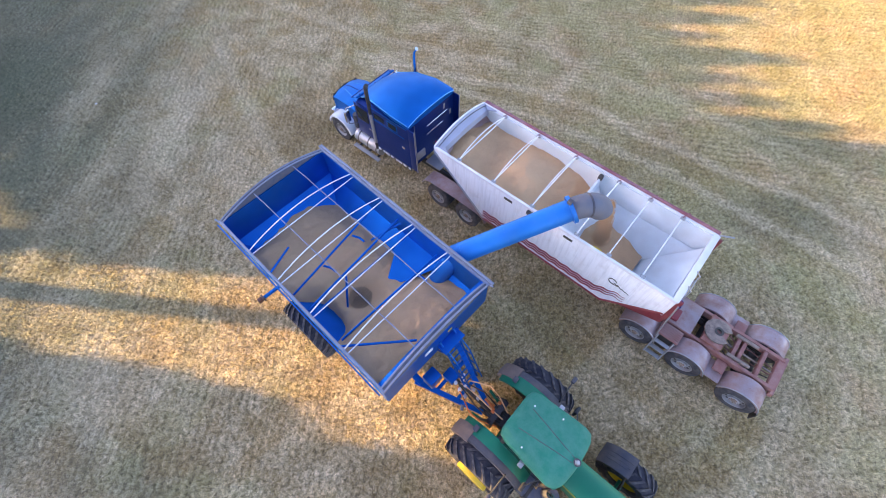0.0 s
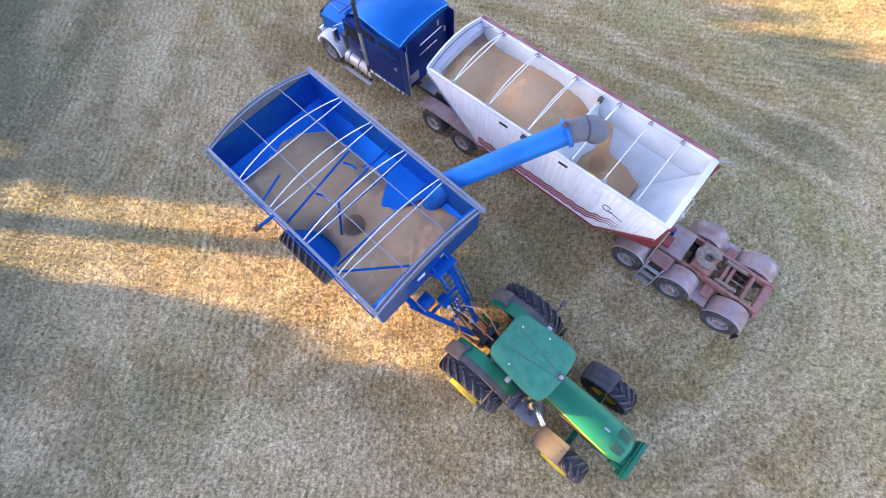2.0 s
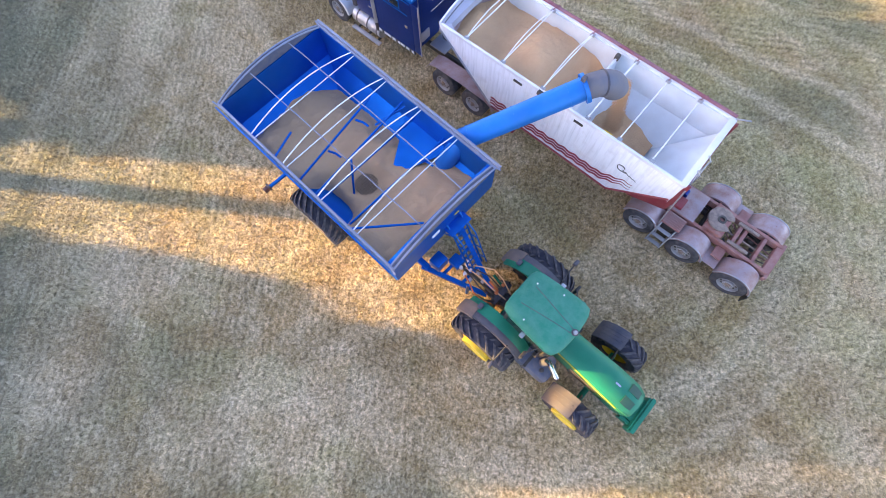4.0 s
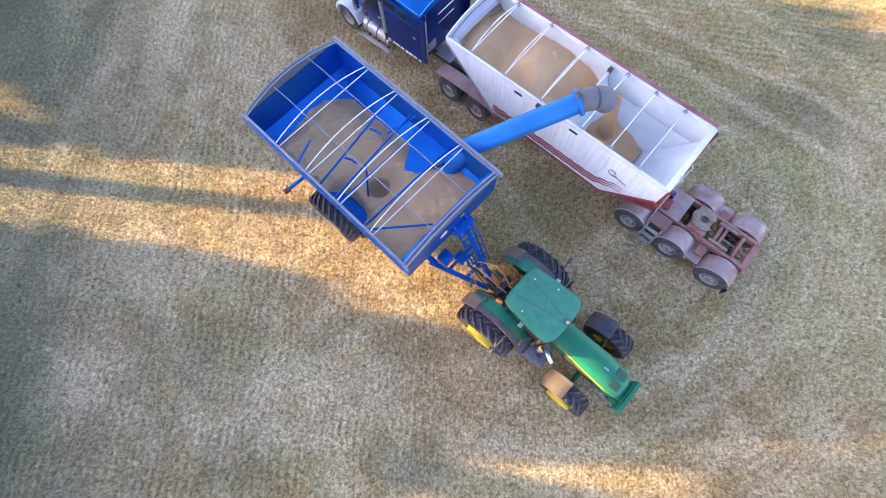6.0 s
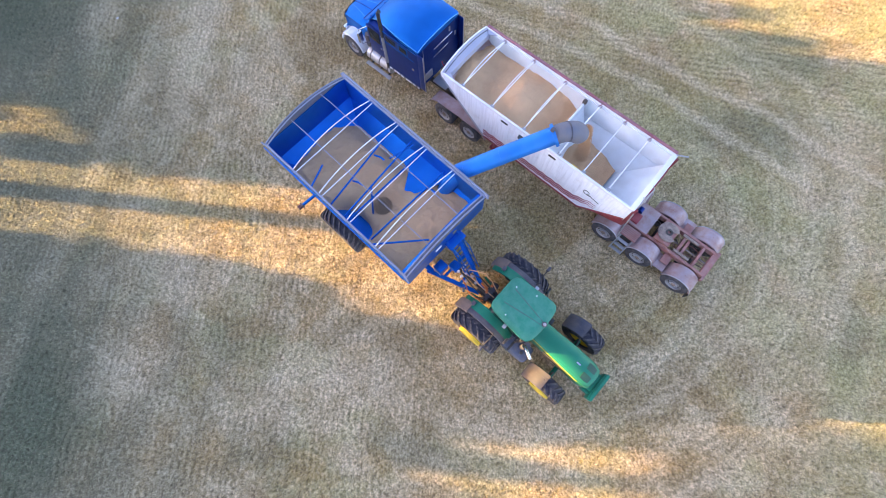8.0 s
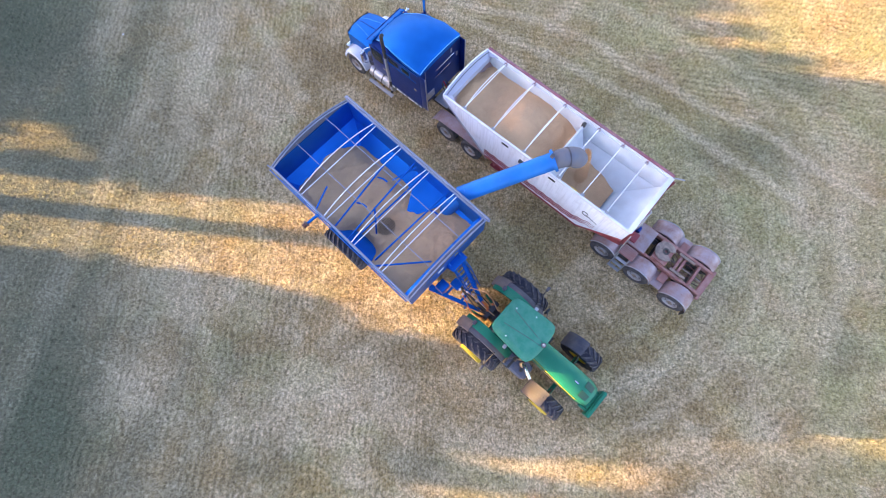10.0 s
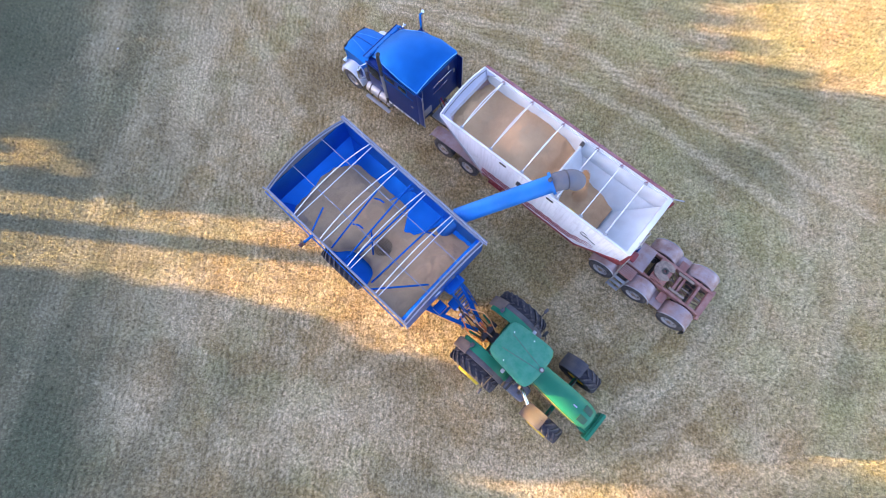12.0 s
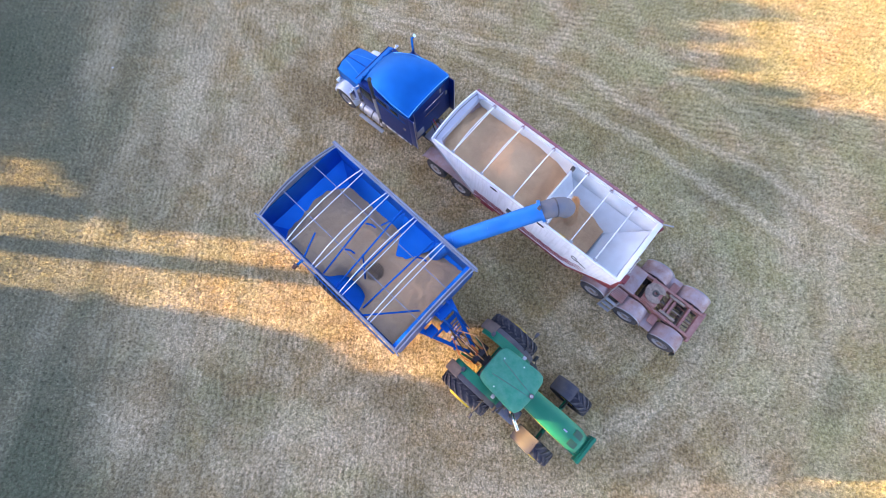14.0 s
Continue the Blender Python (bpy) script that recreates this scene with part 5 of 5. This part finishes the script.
        fender_shell(jt, "fender_extension", FADED, -0.68, 1.0, 1.125, 22, 172, y0, y1, 0.02, 0.1, "dusty grey fender edge")
        y0, y1 = sorted((s * 0.84, s * 1.43))
        ff = fender_shell(jt, "front_fender", DUSTY if s < 0 else FADED, 2.3, 0.74, 0.84, 97, 166, y0, y1, 0.02, 0.05, "dusty grey front fender")
        for d in (-0.1, 0.0, 0.1):
            rows = [[(2.3 + 0.862 * math.cos(radians(a)), s * 1.13 + d - 0.012, 0.74 + 0.862 * math.sin(radians(a))), (2.3 + 0.862 * math.cos(radians(a)), s * 1.13 + d + 0.012, 0.74 + 0.862 * math.sin(radians(a)))] for a in range(98, 150, 6)]
            part("fender_rib", sheet(rows, 0.012), DUSTY if s < 0 else FADED, ff)
        part("fender_bracket", tube([(2.3, s * 0.6, 0.8), (2.2, s * 0.75, 1.3), (2.1, s * 1.1, 1.55)], 0.035, 6), BLACK, jt)
        part("steering_arm", tube([(2.3, s * 0.2, 0.7), (2.3, s * 0.9, 0.74)], 0.08, 10), GREEN, jt)
        part("rear_axle", tube([(-0.68, s * 0.2, 1.0), (-0.68, s * 1.3, 1.0)], 0.13, 12), GREEN, jt)
        arm = part("mirror_arm", tube([(0.5, s * 0.7, 2.65), (0.4, s * 0.85, 2.64), (0.3, s * 1.05, 2.55)], 0.016, 6), BLACK, jt)
        part("mirror", box(0.26, 0.33, s * 1.09 - 0.1, s * 1.09 + 0.1, 2.2, 2.56, 0.02), BLACK, arm)
        lamp_arm = part("marker_arm", tube([(-0.1, s * 1.0, 1.75), (-0.12, s * 1.15, 2.05), (-0.14, s * 1.78, 2.1)], 0.02, 6), BLACK, jt, "black arm for a marker lamp")
        part("marker_lamp", box(-0.19, -0.09, s * 1.78 - 0.09, s * 1.78 + 0.09, 2.04, 2.16, 0.025), FADED, lamp_arm)
        rim_ring = part("front_rim_ring", lathe([(0.36, 0.12), (0.4, 0.27), (0.385, 0.325), (0.36, 0.33), (0.34, 0.26), (0.2, 0.2), (0.1, 0.22)], 28), YELLOW, jt, "yellow front wheel rim")
        rim_ring.matrix_basis = pose(2.3, s * 1.12, 0.74, 0, 0, 0 if s > 0 else 180)
        part("fender_lamp", box(-1.35, -1.22, s * 0.8 - 0.08, s * 0.8 + 0.08, 1.98, 2.06, 0.02), FADED, jt, "dark fender lamp")
        part("work_lamp", box(-0.1, 0.02, s * 0.8 - 0.07, s * 0.8 + 0.07, 2.72, 2.82, 0.02), ALLOY, jt, "pale side work lamp")
        part("grab_handle", tube([(0.55, s * 0.78, 1.5), (0.6, s * 0.86, 2.0), (0.55, s * 0.78, 2.4)], 0.016, 6), BLACK, jt)
    part("fuel_tank", box(0.05, 1.3, -1.12, -0.5, 0.7, 1.32, 0.16, None, 4), CAPMESH, jt, "slate-dark rounded fuel tank")
    part("tank_cap", lathe([(0.001, 1.4), (0.06, 1.39), (0.065, 1.3)], 14, "z", None, (1.0, -0.9, 0)), BLACK, jt)
    part("tank_strap", box(0.55, 0.63, -1.135, -0.6, 0.72, 1.335, 0.01), BLACK, jt)
    for i in range(4):
        part("cab_step", box(0.35, 0.75, 0.72 + 0.05 * i, 0.98 + 0.05 * i, 1.3 - 0.25 * i, 1.33 - 0.25 * i, 0.008), BLACK, jt)
    part("battery_box", box(0.3, 1.2, 0.5, 0.8, 0.7, 1.15, 0.05), BLACK, jt)
    # exhaust at the cab corner
    part("exhaust_muffler", tube([(0.9, -0.72, 1.3), (0.9, -0.74, 2.45)], 0.11, 16), FADED, jt)
    part("exhaust_pipe", tube([(0.84, -0.8, 2.4), (0.86, -0.84, 2.62), (0.98, -0.93, 2.75), (1.2, -1.06, 2.85)], 0.065, 14), CHROME, jt, "bright chrome exhaust pipe")
    # rear linkage
    part("drawbar", box(-1.6, -0.9, -0.08, 0.08, 0.45, 0.53, 0.02), BLACK, jt)
    part("lift_frame", box(-1.25, -1.05, -0.4, 0.4, 0.6, 1.25, 0.05), FADED, jt)
    for s in (1, -1):
        part("lift_arm", tube([(-1.1, s * 0.3, 0.6), (-1.7, s * 0.42, 0.65)], 0.045, 8), GREEN, jt)
        part("lift_rod", tube([(-1.15, s * 0.35, 1.4), (-1.45, s * 0.4, 0.68)], 0.03, 8), BLACK, jt)
    part("top_link", tube([(-1.15, 0.0, 1.15), (-1.6, 0.02, 1.35)], 0.04, 8), ORANGE, jt, "red top link")
    for i in range(4):
        part("hydraulic_coupler", box(-1.3, -1.2, -0.28 + 0.15 * i, -0.2 + 0.15 * i, 1.2, 1.3, 0.015), ORANGE if i % 2 else BLACK, jt)
    return jt


build_tractor()


# ---- shelter belt to the west: its shade covers the field ----
def build_tree(x, y, height, base, spread, cone, trunk_r, leaves, seed):
    """A tree: tapered trunk, limbs and a ragged crown of leaf clumps. cone: 1 narrows to the top like a spruce, 0 is rounded."""
    rng = random.Random(seed)
    kind = "spruce" if cone else "poplar"
    tree = thing("shelter_tree", pose(x, y, 0), "dark %s tree in the field-edge shelter belt" % kind, "tree", "shelter belt trees")
    lean = rng.uniform(-0.15, 0.15)
    part("trunk", tube([(0, 0, -0.1), (0, lean * 0.2, height * 0.4), (0, lean, height * 0.95)], trunk_r, 10, None, trunk_r * 0.3), BARK, tree)
    bm = bmesh.new()
    for k in range(12):
        z = base + (height - base) * (0.05 + 0.75 * k / 12)
        a = k * 2.4
        f = (1 - (z - base) / (height - base)) if cone else 0.8
        tube([(0, lean * z / height, z), (math.cos(a) * spread * f * 0.8, math.sin(a) * spread * f * 0.8, z + (0.1 if cone else 0.9))], trunk_r * 0.3, 5, bm, 0.02)
    part("limbs", bm, BARK, tree)
    pos, faces = [], []
    for _ in range(leaves):
        u = rng.random()
        z = base + (height - base) * (u ** 1.5 if cone else u)
        v = (z - base) / (height - base)
        rad = spread * ((1 - v) * 0.97 + 0.03 if cone else math.sqrt(max(0.02, 1 - (2 * v - 0.9) ** 2 * 0.82)))
        a = rng.random() * 2 * math.pi
        rad *= 0.84 + 0.16 * math.sin(a * 5 + z * 2.3 + seed)
        r = rad * math.sqrt(rng.random())
        c = Vector((math.cos(a) * r, math.sin(a) * r, z))
        p, q = Vector((rng.gauss(0, 1), rng.gauss(0, 1), rng.gauss(0, 0.6))).normalized(), Vector((rng.gauss(0, 1), rng.gauss(0, 1), rng.gauss(0, 1)))
        q = (q - p * q.dot(p)).normalized()
        s = rng.uniform(0.16, 0.34)
        b = len(pos)
        pos += [c - p * s, c - q * s * 0.6, c + p * s, c + q * s * 0.6]
        faces.append((b, b + 1, b + 2, b + 3))
    me = bpy.data.meshes.new("crown")
    me.from_pydata([tuple(v) for v in pos], [], faces)
    me.materials.append(LEAF)
    new("crown", me).parent = tree


BELT = -46.0
# y, height, crown base, spread, cone, trunk radius, leaf clumps
for i, (y, h, base, spread, cone, tr_r, leaves) in enumerate([
        (5.55, 15.0, 7.6, 4.6, 0, 0.5, 8500), (1.8, 13.2, 10.2, 1.7, 0, 0.08, 2000),
        (10.6, 13.0, 4.6, 4.9, 0, 0.25, 8500), (7.5, 7.4, 0.3, 0.75, 0, 0.1, 650), (14.2, 11.3, 1.5, 2.7, 0, 0.25, 5500), (16.5, 9.6, 0.6, 1.2, 0, 0.14, 1700), (12.0, 6.0, 0.3, 2.4, 0, 0.1, 2000),
        (17.9, 9.4, 0.6, 1.7, 0, 0.14, 2200), *((19.3 + 1.55 * k, 9.3 + 0.3 * math.sin(k * 2.2), 0.6, 1.6, 0, 0.14, 2300) for k in range(9)), (9.0, 3.9, 0.3, 0.9, 0, 0.06, 420), (10.0, 4.9, 0.3, 0.7, 0, 0.06, 500), (8.4, 7.4, 4.6, 1.3, 0, 0.05, 420), (35.5, 10.0, 0.8, 3.4, 0, 0.2, 3000), (40.0, 11.0, 0.8, 3.5, 0, 0.2, 3000),
        (1.25, 9.0, 0.4, 3.6, 1, 0.2, 3600), (-2.6, 8.0, 0.4, 3.4, 1, 0.2, 3400), (-5.8, 10.2, 0.4, 3.8, 1, 0.2, 3600), (-9.6, 11.5, 0.4, 4.0, 1, 0.2, 3800), (-13.5, 12.0, 0.4, 4.0, 1, 0.22, 3600), (-17.5, 12.0, 0.4, 4.2, 1, 0.22, 3600), (-22.0, 12.0, 0.4, 4.4, 1, 0.22, 3400),
        (2.7, 6.5, 0.3, 1.4, 0, 0.1, 1900), (-1.2, 8.15, 0.3, 1.3, 0, 0.1, 1900), (-2.4, 7.8, 0.3, 1.3, 0, 0.1, 1900), (1.5, 9.15, 0.5, 0.6, 0, 0.08, 900), (0.15, 8.9, 0.3, 1.7, 0, 0.12, 2600), (-2.4, 15.5, 10.5, 4.3, 0, 0.14, 6500), (-2.6, 11.5, 8.5, 1.6, 0, 0.06, 1500), (-0.5, 9.7, 8.2, 1.8, 0, 0.05, 150), (-1.15, 11.0, 9.35, 1.15, 0, 0.06, 1200), (3.0, 9.2, 7.7, 0.9, 0, 0.05, 600), (18.7, 8.9, 0.6, 1.0, 0, 0.1, 1300), (20.1, 8.95, 0.6, 1.0, 0, 0.1, 1300), (-2.2, 7.3, 0.3, 2.2, 0, 0.12, 2600), (-4.6, 8.3, 0.3, 2.6, 0, 0.12, 2800), (-7.6, 8.4, 0.3, 2.8, 0, 0.12, 2800), (-11.5, 9.6, 0.3, 2.8, 0, 0.12, 2800), (-15.5, 9.6, 0.3, 2.8, 0, 0.12, 2800)]):
    build_tree(BELT + (0.0 if i < 4 else random.Random(i).uniform(-1.2, 1.2)), y, h, base, spread, cone, tr_r, leaves, 40 + i)


# ---- scraps lying on the field ----
def build_scrap(x, y, turn, seed):
    """A crumpled scrap of pale sheet."""
    rng = random.Random(seed)
    rows = [[(0.025 * i - 0.05, 0.022 * j - 0.033, 0.06 + 0.02 * rng.random()) for j in range(4)] for i in range(5)]
    ob = part("litter_scrap", sheet(rows, 0.004), WHITE, None, smooth=60)
    ob.matrix_basis = pose(x, y, 0, 0, 0, turn)
    tagged(ob, "small crumpled pale scrap lying on the stubble", "litter", "scraps on the field")


build_scrap(-17.42, 13.78, 30, 1)

# ---- stubble: cut straw standing and lying on the ground ----
def build_straw(count, seed):
    rng = np.random.default_rng(seed)
    x, y = rng.uniform(-30, 24, count), rng.uniform(-9, 30, count)
    # drilled rows: north to south on the west side, east to west on the east side
    west = x + 0.25 * (y - 8) < -3 + 2.5 * np.sin(y * 0.3)
    u = np.where(west, x + 0.05 * y, y + 0.13 * x)
    sway = 0.12 * np.sin(0.9 * x + 0.5 * y) + 0.08 * np.sin(1.7 * y - 0.6 * x)
    row = np.round((u + sway) / 0.27) * 0.27 - sway + rng.normal(0, 0.055, count)
    keep = (rng.random(count) < 0.62) & (west | (y + 0.3 * x > 12))
    shift = np.where(keep, row - u, 0.0)
    x, y = np.where(west, x + shift, x), np.where(west, y, y + shift)
    lying = rng.random(count) < 0.42
    tilt = np.where(lying, rng.uniform(1.25, 1.5, count), rng.uniform(0.15, 0.9, count))
    turn = rng.uniform(0, 2 * np.pi, count)
    length = np.where(lying, rng.uniform(0.06, 0.18, count), rng.uniform(0.06, 0.15, count))
    half = rng.uniform(0.007, 0.012, count)
    patch = 0.5 + 0.5 * np.sin(x * 2.1 + 1.7 * np.sin(y * 1.3)) * np.sin(y * 2.4 + 1.5 * np.sin(x * 1.1))
    length *= 0.8 + 0.45 * patch
    d = np.stack([np.sin(tilt) * np.cos(turn), np.sin(tilt) * np.sin(turn), np.cos(tilt)], 1) * length[:, None]
    side = np.stack([-np.sin(turn), np.cos(turn), np.zeros(count)], 1) * half[:, None]
    base = np.stack([x, y, np.where(lying, rng.uniform(0.0, 0.05, count), -0.03)], 1)
    v = np.stack([base - side, base + side, base + d], 1).reshape(-1, 3)
    me = bpy.data.meshes.new("stubble")
    me.vertices.add(3 * count)
    me.vertices.foreach_set("co", v.astype(np.float32).ravel())
    me.loops.add(3 * count)
    me.loops.foreach_set("vertex_index", np.arange(3 * count, dtype=np.int32))
    me.polygons.add(count)
    me.polygons.foreach_set("loop_start", np.arange(0, 3 * count, 3, dtype=np.int32))
    me.update()
    me.materials.append(STRAW)
    tagged(new("stubble", me), "short cut straw and chaff covering the field", "stubble", kind="stuff")


build_straw(1000000, 11)
